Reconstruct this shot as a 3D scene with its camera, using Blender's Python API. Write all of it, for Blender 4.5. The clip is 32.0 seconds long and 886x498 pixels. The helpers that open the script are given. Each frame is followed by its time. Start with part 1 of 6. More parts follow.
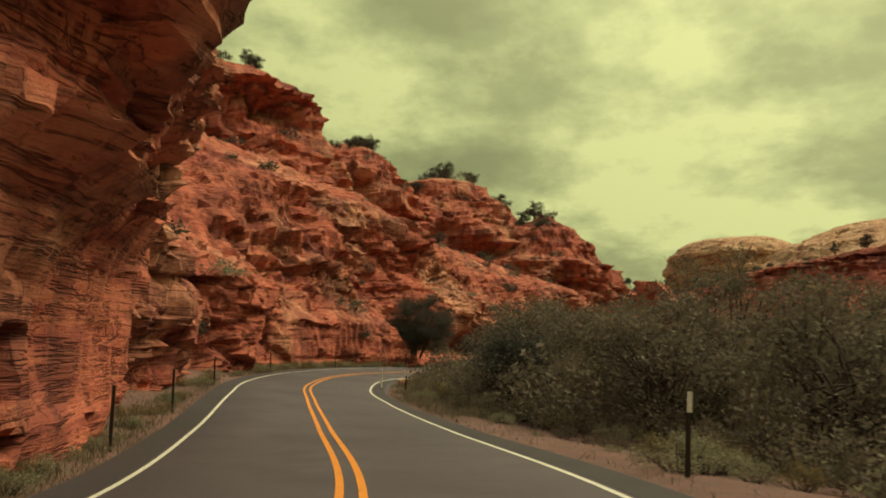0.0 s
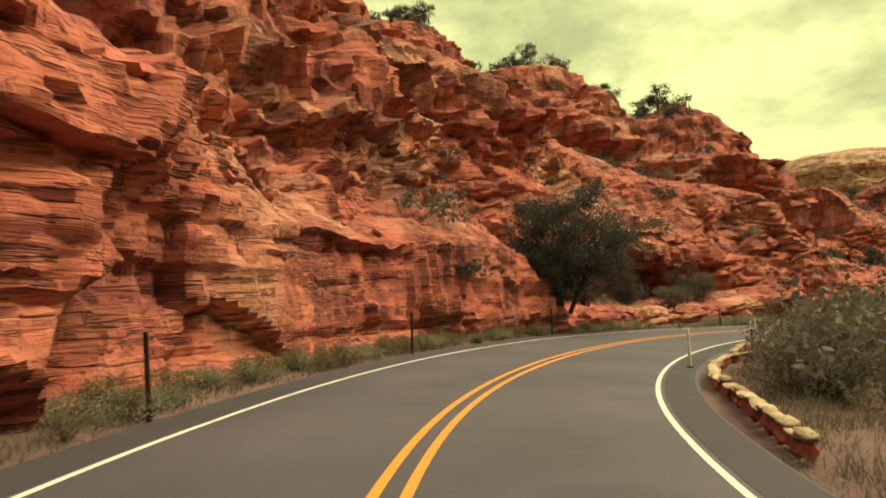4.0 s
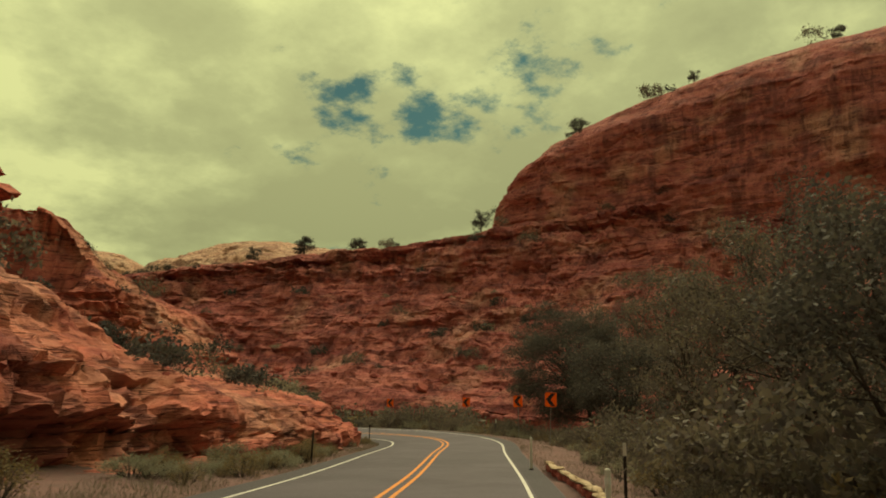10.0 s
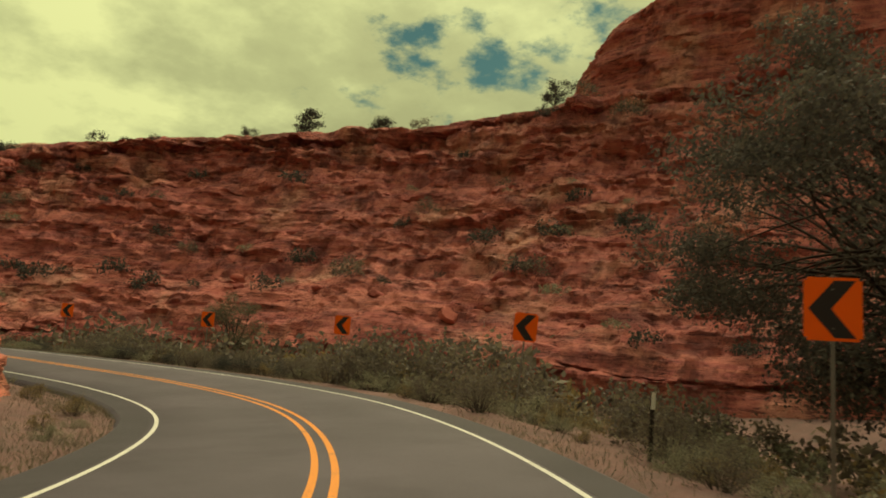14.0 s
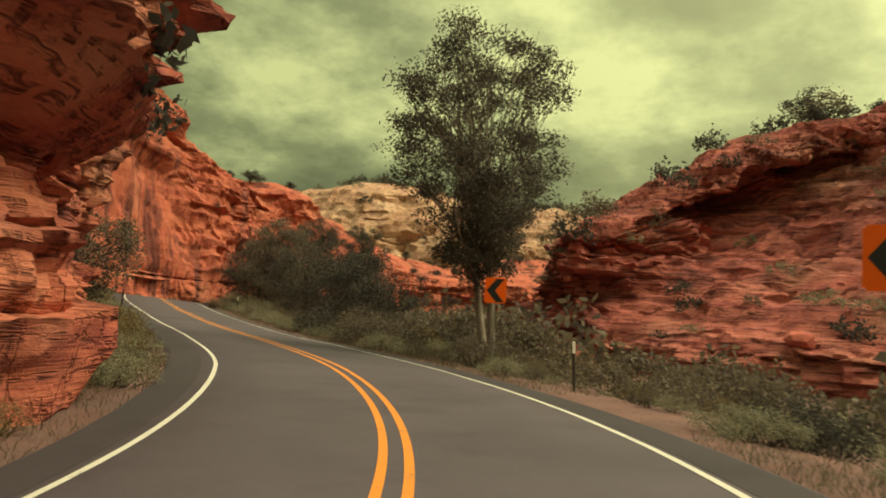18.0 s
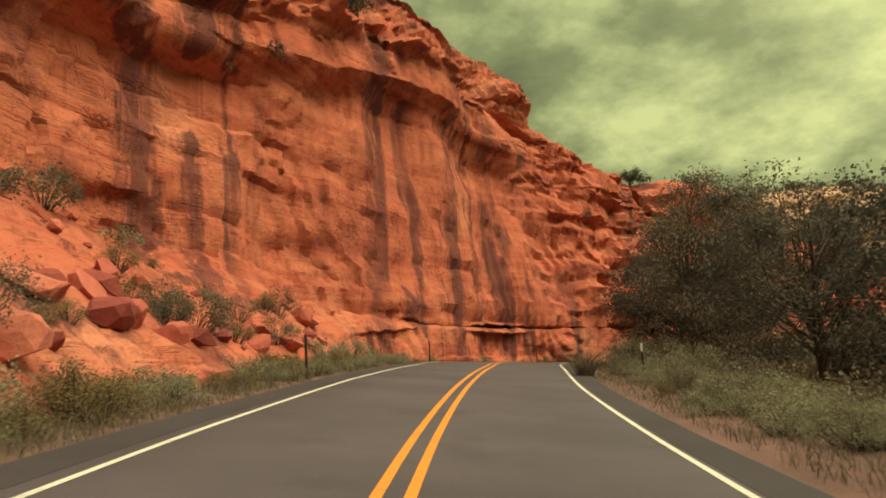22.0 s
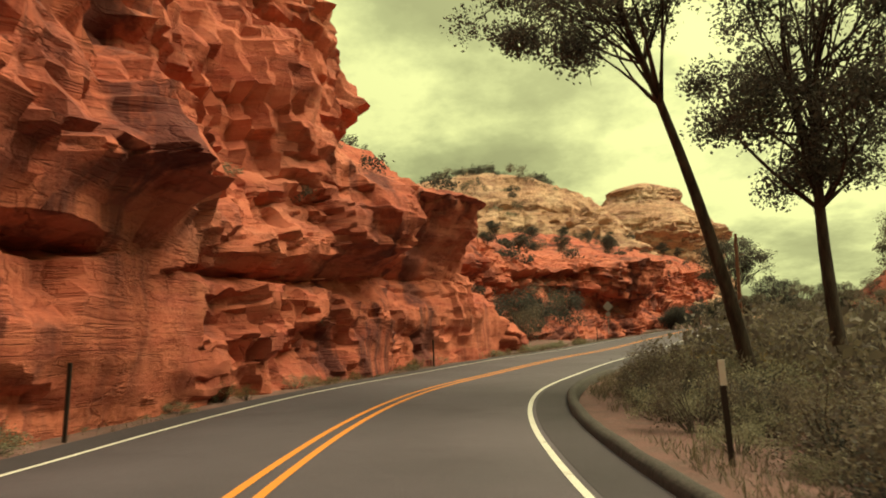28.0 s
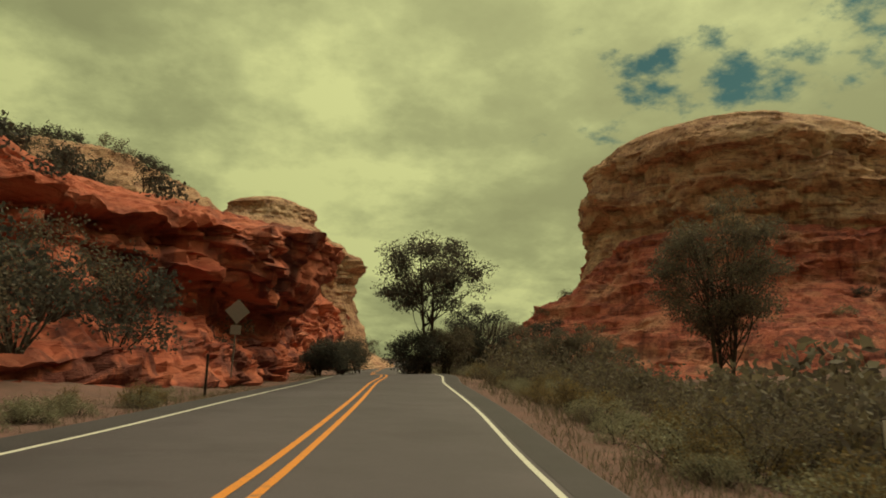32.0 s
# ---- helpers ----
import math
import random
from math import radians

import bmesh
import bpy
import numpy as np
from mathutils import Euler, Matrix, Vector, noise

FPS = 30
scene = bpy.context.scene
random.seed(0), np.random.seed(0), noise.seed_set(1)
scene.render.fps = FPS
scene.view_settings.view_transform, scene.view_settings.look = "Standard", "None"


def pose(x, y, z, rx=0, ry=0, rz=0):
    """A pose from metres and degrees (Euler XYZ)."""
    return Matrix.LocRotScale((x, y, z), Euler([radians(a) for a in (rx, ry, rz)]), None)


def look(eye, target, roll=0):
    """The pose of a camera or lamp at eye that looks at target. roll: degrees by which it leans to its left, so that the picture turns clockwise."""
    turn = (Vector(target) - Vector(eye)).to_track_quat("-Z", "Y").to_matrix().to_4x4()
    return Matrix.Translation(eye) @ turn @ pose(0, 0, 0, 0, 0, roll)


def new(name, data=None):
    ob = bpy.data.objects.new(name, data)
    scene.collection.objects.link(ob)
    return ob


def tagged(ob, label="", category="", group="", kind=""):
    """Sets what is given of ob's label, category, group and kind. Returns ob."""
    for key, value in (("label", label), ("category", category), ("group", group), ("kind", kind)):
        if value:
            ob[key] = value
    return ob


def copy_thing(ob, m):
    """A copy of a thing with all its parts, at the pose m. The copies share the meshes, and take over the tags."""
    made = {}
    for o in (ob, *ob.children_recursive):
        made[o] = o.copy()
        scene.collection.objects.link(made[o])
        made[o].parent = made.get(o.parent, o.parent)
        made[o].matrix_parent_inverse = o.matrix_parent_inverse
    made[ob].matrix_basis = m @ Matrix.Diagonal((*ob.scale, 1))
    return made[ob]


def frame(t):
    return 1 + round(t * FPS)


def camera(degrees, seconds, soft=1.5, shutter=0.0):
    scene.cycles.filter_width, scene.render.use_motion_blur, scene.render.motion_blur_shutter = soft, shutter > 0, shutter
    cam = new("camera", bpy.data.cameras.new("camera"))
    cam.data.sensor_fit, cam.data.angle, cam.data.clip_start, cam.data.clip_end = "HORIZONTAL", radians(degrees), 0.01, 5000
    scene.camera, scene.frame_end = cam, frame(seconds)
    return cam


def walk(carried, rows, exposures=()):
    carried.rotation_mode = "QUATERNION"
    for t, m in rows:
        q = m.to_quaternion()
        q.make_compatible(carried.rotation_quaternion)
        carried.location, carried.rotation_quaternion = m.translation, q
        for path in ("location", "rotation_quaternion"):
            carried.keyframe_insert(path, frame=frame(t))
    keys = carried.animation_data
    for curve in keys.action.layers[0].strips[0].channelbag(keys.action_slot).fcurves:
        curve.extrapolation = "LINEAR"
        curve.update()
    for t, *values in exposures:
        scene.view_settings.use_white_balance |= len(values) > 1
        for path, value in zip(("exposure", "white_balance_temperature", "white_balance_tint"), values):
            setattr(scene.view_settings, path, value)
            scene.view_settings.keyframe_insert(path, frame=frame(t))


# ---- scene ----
# The camera's way: seconds, place, turn.
PATH = [
    (0, 0.002, 0.000, 0.039, 96.870, -0.925, 2.014),
    (0.5, -0.378, 5.409, -0.302, 97.127, -1.372, 6.835),
    (1, -1.220, 10.820, -0.581, 96.849, -1.259, 10.308),
    (1.5, -2.377, 16.308, -0.792, 96.580, 0.113, 12.381),
    (2, -3.655, 21.905, -0.925, 96.869, 1.924, 13.100),
    (2.5, -5.028, 27.472, -0.977, 97.197, 3.246, 11.954),
    (3, -6.407, 32.996, -0.961, 96.697, 3.664, 10.483),
    (3.5, -7.611, 38.526, -0.910, 95.329, 3.454, 9.012),
    (4, -8.448, 44.080, -0.870, 93.797, 3.287, 6.127),
    (4.5, -8.773, 49.650, -0.881, 92.971, 3.605, 0.799),
    (5, -8.537, 55.210, -0.964, 93.304, 4.009, -5.357),
    (5.5, -7.823, 60.722, -1.115, 94.385, 3.759, -9.698),
    (6, -6.740, 66.177, -1.309, 95.370, 3.250, -14.014),
    (6.5, -5.230, 71.621, -1.517, 96.036, 2.526, -19.831),
    (7, -3.226, 77.038, -1.725, 96.366, 1.944, -26.045),
    (7.5, -0.730, 82.293, -1.929, 96.846, 2.415, -30.537),
    (8, 2.160, 87.322, -2.137, 97.929, 2.434, -35.132),
    (8.5, 5.371, 92.141, -2.355, 99.206, 0.882, -39.888),
    (9, 8.919, 96.786, -2.584, 99.719, -0.418, -43.921),
    (9.5, 12.878, 101.294, -2.817, 100.526, -0.533, -46.766),
    (10, 17.238, 105.684, -3.039, 101.654, -0.427, -48.815),
    (10.5, 21.930, 109.963, -3.235, 101.720, -0.993, -50.300),
    (11, 26.868, 114.139, -3.393, 101.537, -0.535, -50.507),
    (11.5, 31.967, 118.224, -3.509, 101.665, -0.653, -50.639),
    (12, 37.144, 122.245, -3.588, 101.477, -2.044, -50.714),
    (12.5, 42.319, 126.252, -3.639, 101.040, -3.687, -50.144),
    (13, 47.433, 130.291, -3.675, 100.147, -4.189, -49.036),
    (13.5, 52.422, 134.420, -3.709, 98.796, -3.896, -47.473),
    (14, 57.135, 138.766, -3.750, 97.656, -4.253, -44.922),
    (14.5, 61.458, 143.412, -3.801, 97.037, -5.596, -40.886),
    (15, 65.322, 148.370, -3.864, 96.719, -7.085, -35.287),
    (15.5, 68.635, 153.606, -3.937, 96.325, -7.659, -28.327),
    (16, 71.211, 159.074, -4.015, 95.731, -7.006, -20.337),
    (16.5, 72.862, 164.704, -4.092, 95.230, -5.885, -11.229),
    (17, 73.633, 170.347, -4.159, 95.060, -4.825, -0.283),
    (17.5, 73.617, 175.844, -4.212, 95.280, -3.711, 11.169),
    (18, 72.865, 181.061, -4.248, 95.912, -3.488, 20.357),
    (18.5, 71.400, 185.944, -4.268, 96.303, -4.336, 27.161),
    (19, 69.258, 190.603, -4.271, 96.723, -4.435, 32.652),
    (19.5, 66.530, 195.187, -4.255, 97.540, -3.577, 38.385),
    (20, 63.322, 199.702, -4.209, 98.735, -2.503, 43.585),
    (20.5, 59.753, 204.090, -4.119, 99.272, -1.811, 46.598),
    (21, 55.918, 208.316, -3.975, 99.519, 0.211, 48.529),
    (21.5, 51.847, 212.388, -3.769, 99.854, 1.287, 49.689),
    (22, 47.559, 216.350, -3.506, 99.411, 2.388, 50.407),
    (22.5, 43.141, 220.264, -3.201, 99.241, 3.593, 50.065),
    (23, 38.729, 224.221, -2.874, 99.659, 3.025, 48.418),
    (23.5, 34.479, 228.266, -2.547, 99.692, 2.798, 46.110),
    (24, 30.433, 232.343, -2.238, 99.613, 2.797, 43.580),
    (24.5, 26.536, 236.430, -1.965, 99.079, 2.797, 41.265),
    (25, 22.717, 240.561, -1.738, 98.497, 3.072, 39.143),
    (25.5, 19.003, 244.809, -1.567, 98.093, 3.326, 36.241),
    (26, 15.513, 249.257, -1.459, 97.536, 3.033, 31.409),
    (26.5, 12.395, 253.967, -1.414, 96.648, 2.148, 24.516),
    (27, 9.753, 258.944, -1.430, 96.090, 1.769, 17.470),
    (27.5, 7.639, 264.153, -1.495, 96.545, 2.477, 11.540),
    (28, 6.082, 269.566, -1.594, 97.009, 2.539, 4.724),
    (28.5, 5.078, 275.116, -1.703, 97.568, 2.988, -0.463),
    (29, 4.668, 280.774, -1.793, 98.417, 3.204, -4.996),
    (29.5, 4.767, 286.419, -1.835, 99.012, 2.575, -9.652),
    (30, 5.292, 291.945, -1.863, 99.518, 1.354, -14.287),
    (30.5, 6.227, 297.431, -1.828, 100.063, -0.073, -18.420),
    (31, 7.456, 302.932, -1.730, 100.122, -1.323, -21.653),
    (31.5, 8.970, 308.448, -1.606, 100.302, -2.327, -24.037),
    (32, 10.793, 313.850, -1.483, 99.856, -1.503, -25.229),
]

cam = camera(60.94, 32.0, soft=1.85, shutter=0.15)
EXPOSURES = [(t, e, 9300, -7.5) for t, e in (
    (0.0, -0.12), (1.2, 0.24), (2.5, 0.38), (5.0, 0.5), (6.2, 0.4), (7.5, -0.12), (9.0, -0.25), (13.0, -0.1), (16.0, 0.0),
    (19.0, 0.25), (21, 0.25), (22.0, 0.27), (24.0, 0.48), (27, 0.58), (28.0, 0.38), (29.0, -0.08), (29.6, -0.24), (31.0, -0.66), (32.0, -0.46),
)]
walk(cam, [(r[0], pose(*r[1:])) for r in PATH], EXPOSURES)


# ---- sky and sun ----
def make_world():
    world = bpy.data.worlds.new("sky")
    scene.world = world
    world.use_nodes = True
    nt = world.node_tree
    nt.nodes.clear()
    out = nt.nodes.new("ShaderNodeOutputWorld")
    bg = nt.nodes.new("ShaderNodeBackground")
    bg.inputs["Strength"].default_value = 2.7
    sky = nt.nodes.new("ShaderNodeTexSky")
    sky.sky_type = "NISHITA"
    sky.sun_disc = False
    sky.sun_elevation, sky.sun_rotation = radians(54), radians(73)
    co = nt.nodes.new("ShaderNodeTexCoord")
    # flatten the dome so that clouds crowd towards the horizon
    sep = nt.nodes.new("ShaderNodeSeparateXYZ")
    nt.links.new(co.outputs["Generated"], sep.inputs[0])
    zz = nt.nodes.new("ShaderNodeMath"); zz.operation = "MAXIMUM"; zz.inputs[1].default_value = 0.0
    nt.links.new(sep.outputs["Z"], zz.inputs[0])
    za = nt.nodes.new("ShaderNodeMath"); za.operation = "ADD"; za.inputs[1].default_value = 0.30
    nt.links.new(zz.outputs[0], za.inputs[0])
    dx = nt.nodes.new("ShaderNodeMath"); dx.operation = "DIVIDE"
    dy = nt.nodes.new("ShaderNodeMath"); dy.operation = "DIVIDE"
    nt.links.new(sep.outputs["X"], dx.inputs[0]); nt.links.new(za.outputs[0], dx.inputs[1])
    nt.links.new(sep.outputs["Y"], dy.inputs[0]); nt.links.new(za.outputs[0], dy.inputs[1])
    com = nt.nodes.new("ShaderNodeCombineXYZ")
    nt.links.new(dx.outputs[0], com.inputs[0]); nt.links.new(dy.outputs[0], com.inputs[1])

    def cloud(scale, detail, w, rough=0.6):
        n = nt.nodes.new("ShaderNodeTexNoise")
        n.noise_dimensions = "4D"
        n.inputs["Scale"].default_value, n.inputs["Detail"].default_value = scale, detail
        n.inputs["Roughness"].default_value, n.inputs["W"].default_value = rough, w
        nt.links.new(com.outputs[0], n.inputs["Vector"])
        return n.outputs["Fac"]

    def ramp(fac, stops):
        r = nt.nodes.new("ShaderNodeValToRGB")
        while len(r.color_ramp.elements) < len(stops):
            r.color_ramp.elements.new(0.5)
        for e, (p, c) in zip(r.color_ramp.elements, stops):
            e.position, e.color = p, (*c, 1)
        nt.links.new(fac, r.inputs[0])
        return r.outputs["Color"]

    def toward(yaw, elev):
        """How nearly the sky's direction is the given one."""
        d = nt.nodes.new("ShaderNodeVectorMath")
        d.operation = "DOT_PRODUCT"
        nt.links.new(co.outputs["Generated"], d.inputs[0])
        y, e = radians(yaw), radians(elev)
        d.inputs[1].default_value = (-math.sin(y) * math.cos(e), math.cos(y) * math.cos(e), math.sin(e))
        return d.outputs["Value"]

    def maths(op, a, b):
        n = nt.nodes.new("ShaderNodeMath")
        n.operation = op
        for s, v in zip(n.inputs, (a, b)):
            if hasattr(v, "is_output"):
                nt.links.new(v, s)
            else:
                s.default_value = v
        return n.outputs[0]

    def blend(mode, fac, a, b):
        n = nt.nodes.new("ShaderNodeMixRGB")
        n.blend_type = mode
        for s, v in zip(n.inputs, (fac, a, b)):
            if hasattr(v, "is_output"):
                nt.links.new(v, s)
            else:
                s.default_value = v if isinstance(v, float) else (*v, 1)
        return n.outputs[0]

    billow = maths("ADD", maths("MULTIPLY", cloud(1.2, 8, 3.4, 0.58), 0.64), maths("MULTIPLY", cloud(3.4, 9, 1.3, 0.60), 0.36))
    shade = ramp(billow, [(0.405, (0.155, 0.185, 0.125)), (0.47, (0.25, 0.295, 0.19)), (0.515, (0.42, 0.48, 0.30)), (0.565, (0.66, 0.73, 0.44))])
    # thin cloud before the sun is brighter
    glow = ramp(toward(-32, 42), [(0.55, (0, 0, 0)), (0.97, (1, 1, 1))])
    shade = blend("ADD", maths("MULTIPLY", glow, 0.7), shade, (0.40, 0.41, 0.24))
    # and the half of the sky round the sun is brighter than the other
    side = ramp(toward(-85, 52), [(0.0, (0, 0, 0)), (0.95, (1, 1, 1))])
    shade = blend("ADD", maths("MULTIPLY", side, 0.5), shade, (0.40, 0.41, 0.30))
    # the ragged blue gap: three openings in a row
    holes = maths("MAXIMUM", maths("SUBTRACT", toward(-43.0, 22.5), 0.0085), maths("MAXIMUM", toward(-48.0, 27.5), maths("SUBTRACT", toward(-54, 32), 0.006)))
    torn = maths("ADD", maths("MULTIPLY", maths("SUBTRACT", cloud(4.2, 10, 5.2, 0.62), 0.5), 0.17), maths("MULTIPLY", maths("SUBTRACT", cloud(13.0, 6, 2.2, 0.6), 0.5), 0.05))
    cover = ramp(maths("SUBTRACT", maths("ADD", holes, torn), 0.5), [(0.495, (1, 1, 1)), (0.499, (0.7, 0.7, 0.7)), (0.510, (0, 0, 0))])
    blue = blend("MULTIPLY", 1.0, sky.outputs[0], (0.028, 0.052, 0.044))
    clouds = blend("MIX", cover, blue, shade)
    # an overcast dome is brightest overhead, where the thinner cloud lets the blue through
    dome = ramp(sep.outputs["Z"], [(0.0, (0.28, 0.28, 0.28)), (0.5, (0.31, 0.31, 0.315)), (1.0, (0.62, 0.54, 0.86))])
    nt.links.new(blend("MULTIPLY", 1.0, clouds, dome), bg.inputs["Color"])
    nt.links.new(bg.outputs[0], out.inputs[0])


make_world()
sun_light = bpy.data.lights.new("sun", "SUN")
sun_light.energy, sun_light.angle, sun_light.color = 3.5, radians(38), (1.0, 0.90, 0.76)
sun = new("sun", sun_light)
sun.matrix_world = look((84, 26, 122), (0, 0, 0))


# ---- arithmetic ----
def lattice(ix, iy, iz, seed):
    h = (ix.astype(np.uint32) * np.uint32(374761393) + iy.astype(np.uint32) * np.uint32(668265263)
         + iz.astype(np.uint32) * np.uint32(2246822519) + np.uint32(seed * 3266489917 % 4294967296))
    h = (h ^ (h >> np.uint32(13))) * np.uint32(1274126177)
    h = (h ^ (h >> np.uint32(16))) * np.uint32(2654435761)
    return ((h ^ (h >> np.uint32(15))) & np.uint32(0xFFFFFF)).astype(np.float64) / 0xFFFFFF


def vnoise(x, y, z, seed=0):
    """Smooth noise, -1 to 1."""
    fx, fy, fz = np.floor(x), np.floor(y), np.floor(z)
    ix, iy, iz = fx.astype(np.int64), fy.astype(np.int64), fz.astype(np.int64)
    u, v, w = x - fx, y - fy, z - fz
    u, v, w = u * u * (3 - 2 * u), v * v * (3 - 2 * v), w * w * (3 - 2 * w)
    total = 0
    for a in (0, 1):
        for b in (0, 1):
            for c in (0, 1):
                total = total + lattice(ix + a, iy + b, iz + c, seed) * (u if a else 1 - u) * (v if b else 1 - v) * (w if c else 1 - w)
    return total * 2 - 1


def fbm(x, y, z, octaves=4, seed=0, gain=0.5):
    total, amp = 0, 1.0
    for o in range(octaves):
        total = total + amp * vnoise(x * 2**o, y * 2**o, z * 2**o, seed + o)
        amp *= gain
    return total


def rand1(i, seed):
    return lattice(i.astype(np.int64), np.zeros_like(i, np.int64), np.zeros_like(i, np.int64), seed)


def rand2(i, j, seed):
    return lattice(i.astype(np.int64), j.astype(np.int64), np.zeros_like(i, np.int64), seed)


def spline(rows, q):
    """Catmull-Rom through rows at their whole numbers."""
    rows, q = np.asarray(rows, float), np.clip(np.atleast_1d(np.asarray(q, float)), 0, len(rows) - 1.0001)
    i = np.floor(q).astype(int)
    f = (q - i)[:, None]
    p = lambda k: rows[np.clip(i + k, 0, len(rows) - 1)]
    a, b, c, d = p(-1), p(0), p(1), p(2)
    return 0.5 * (2 * b + (c - a) * f + (2 * a - 5 * b + 4 * c - d) * f**2 + (3 * b - a - 3 * c + d) * f**3)


# ---- the road's line: stations about 11 m apart, from 3 before the start ----
ROAD_SOUTH = [
    (2.69, -33.01, -0.18),
    (1.10, -22.02, -0.59),
    (-0.00, -11.02, -1.01),
    (-0.59, -0.02, -1.43),
    (-1.62, 10.74, -2.10),
    (-4.11, 21.80, -2.55),
    (-6.81, 32.90, -2.70),
    (-9.24, 44.00, -2.76),
    (-9.82, 55.32, -2.79),
    (-8.17, 66.51, -2.97),
    (-4.53, 77.59, -3.27),
    (0.79, 88.17, -3.70),
    (7.73, 97.76, -4.19),
    (16.11, 106.86, -4.69),
    (25.85, 115.38, -5.10),
    (36.18, 123.50, -5.37),
    (46.33, 131.66, -5.51),
    (56.28, 139.63, -5.60),
    (64.68, 148.82, -5.77),
    (70.45, 159.36, -5.95),
    (72.66, 170.41, -6.07),
    (71.89, 180.85, -6.08),
]
ROAD_NORTH = [
    (68.84, 190.38, -5.89),
    (63.14, 199.57, -5.62),
    (55.48, 207.90, -5.35),
    (46.99, 215.72, -5.00),
    (38.26, 223.71, -4.41),
    (29.92, 231.84, -3.84),
    (22.11, 240.01, -3.34),
    (14.49, 248.51, -3.01),
    (8.69, 258.45, -3.03),
    (4.58, 269.21, -3.08),
    (3.09, 280.73, -3.13),
    (3.41, 292.20, -3.11),
    (5.79, 303.35, -3.06),
    (9.25, 314.41, -2.88),
    (13.59, 324.86, -2.65),
    (18.00, 335.26, -2.24),
    (23.70, 349.32, -1.78),
    (29.60, 363.40, -1.30),
    (44.30, 406.00, -0.90),
    (73.60, 477.20, 1.20),
    (120.00, 582.50, 5.60),
]
ROAD_BANK = [-0.9, -1.4, -1.8, -1.9, -1.4, 0.4, 3.4, 4.2, 3.7, 4.7, 4.9, 4.2, 2.9, 2.0, 1.1, 0.1, -1.0, -2.0, -3.2, -4.9, -5.2, -4.8, -2.4, 0.5, 1.5, 3.1, 4.3, 4.7, 4.2, 3.6, 2.8, 2.3, 1.4, 1.5, 2.0, 2.3, 1.5, 0.1, -1.9, -2.8, -3.0, -2.9, -2.7]
ROAD = np.array(ROAD_SOUTH + ROAD_NORTH)
BANK = np.array(ROAD_BANK)
RS = np.arange(0, len(ROAD) - 1 + 1e-6, 0.05)
RP = spline(ROAD, RS)
RD = np.gradient(RP[:, :2], axis=0)
RD /= np.linalg.norm(RD, axis=1)[:, None]
RN = np.stack([-RD[:, 1], RD[:, 0]], 1)
RB = np.tan(np.radians(np.interp(RS, np.arange(len(BANK)), BANK)))


def rd(s, left=0.0, up=0.0):
    """A place by the road: station, metres to the left of its middle, metres up."""
    k = int(round((s + 3) / 0.05))
    p, n = RP[k], RN[k]
    return Vector((p[0] + n[0] * left, p[1] + n[1] * left, p[2] + up + RB[k] * np.clip(left, -5, 5)))


def heading(s):
    k = int(round((s + 3) / 0.05))
    return math.degrees(math.atan2(-RD[k, 0], RD[k, 1]))


def road_frame(x, y):
    """For many places: nearest station index, metres to the left, road height there."""
    x, y = np.ravel(x), np.ravel(y)
    best = np.empty(len(x), int)
    pts = RP[::2, :2]
    for a in range(0, len(x), 20000):
        dd = (x[a:a + 20000, None] - pts[None, :, 0])**2 + (y[a:a + 20000, None] - pts[None, :, 1])**2
        best[a:a + 20000] = dd.argmin(1) * 2
    off = np.stack([x, y], 1) - RP[best, :2]
    left = (off * RN[best]).sum(1)
    dist = np.hypot(off[:, 0], off[:, 1])
    return best, np.sign(left) * dist, RP[best, 2] + RB[best] * np.clip(left, -5, 5)


def ground_height(x, y):
    """The ground away from the road."""
    x, y = np.ravel(np.asarray(x, float)), np.ravel(np.asarray(y, float))
    k, left, zr = road_frame(x, y)
    a = np.abs(left)
    s = RS[k] - 3
    fall = np.where(left < 0, np.interp(a, [0, 4.3, 4.7, 6.2, 9, 16, 30, 45, 70, 400], [-0.3, -0.3, -0.06, -0.12, -0.5, -1.6, -2.2, -0.5, 2.0, 2.0]),
                    np.interp(a, [0, 4.3, 4.8, 5.6, 7.5, 12, 60, 400], [-0.3, -0.3, -0.06, -0.1, 0.15, 0.6, 2.0, 2.0]))
    rough = 0.10 * fbm(x * 0.5, y * 0.5, 0 * x, 3, 5) * np.clip((a - 5) / 2, 0, 1) + 0.5 * fbm(x * 0.06, y * 0.06, 0 * x, 2, 9) * np.clip((a - 9) / 12, 0, 1)
    far = np.clip((a - 120) / 150, 0, 1)
    return (zr + fall + rough) * (1 - far) + (-4.0) * far


def gz(x, y):
    return float(ground_height([x], [y])[0])


# ---- materials ----
def material(name):
    m = bpy.data.materials.new(name)
    m.use_nodes = True
    nt = m.node_tree
    b = nt.nodes["Principled BSDF"]
    return m, nt, b


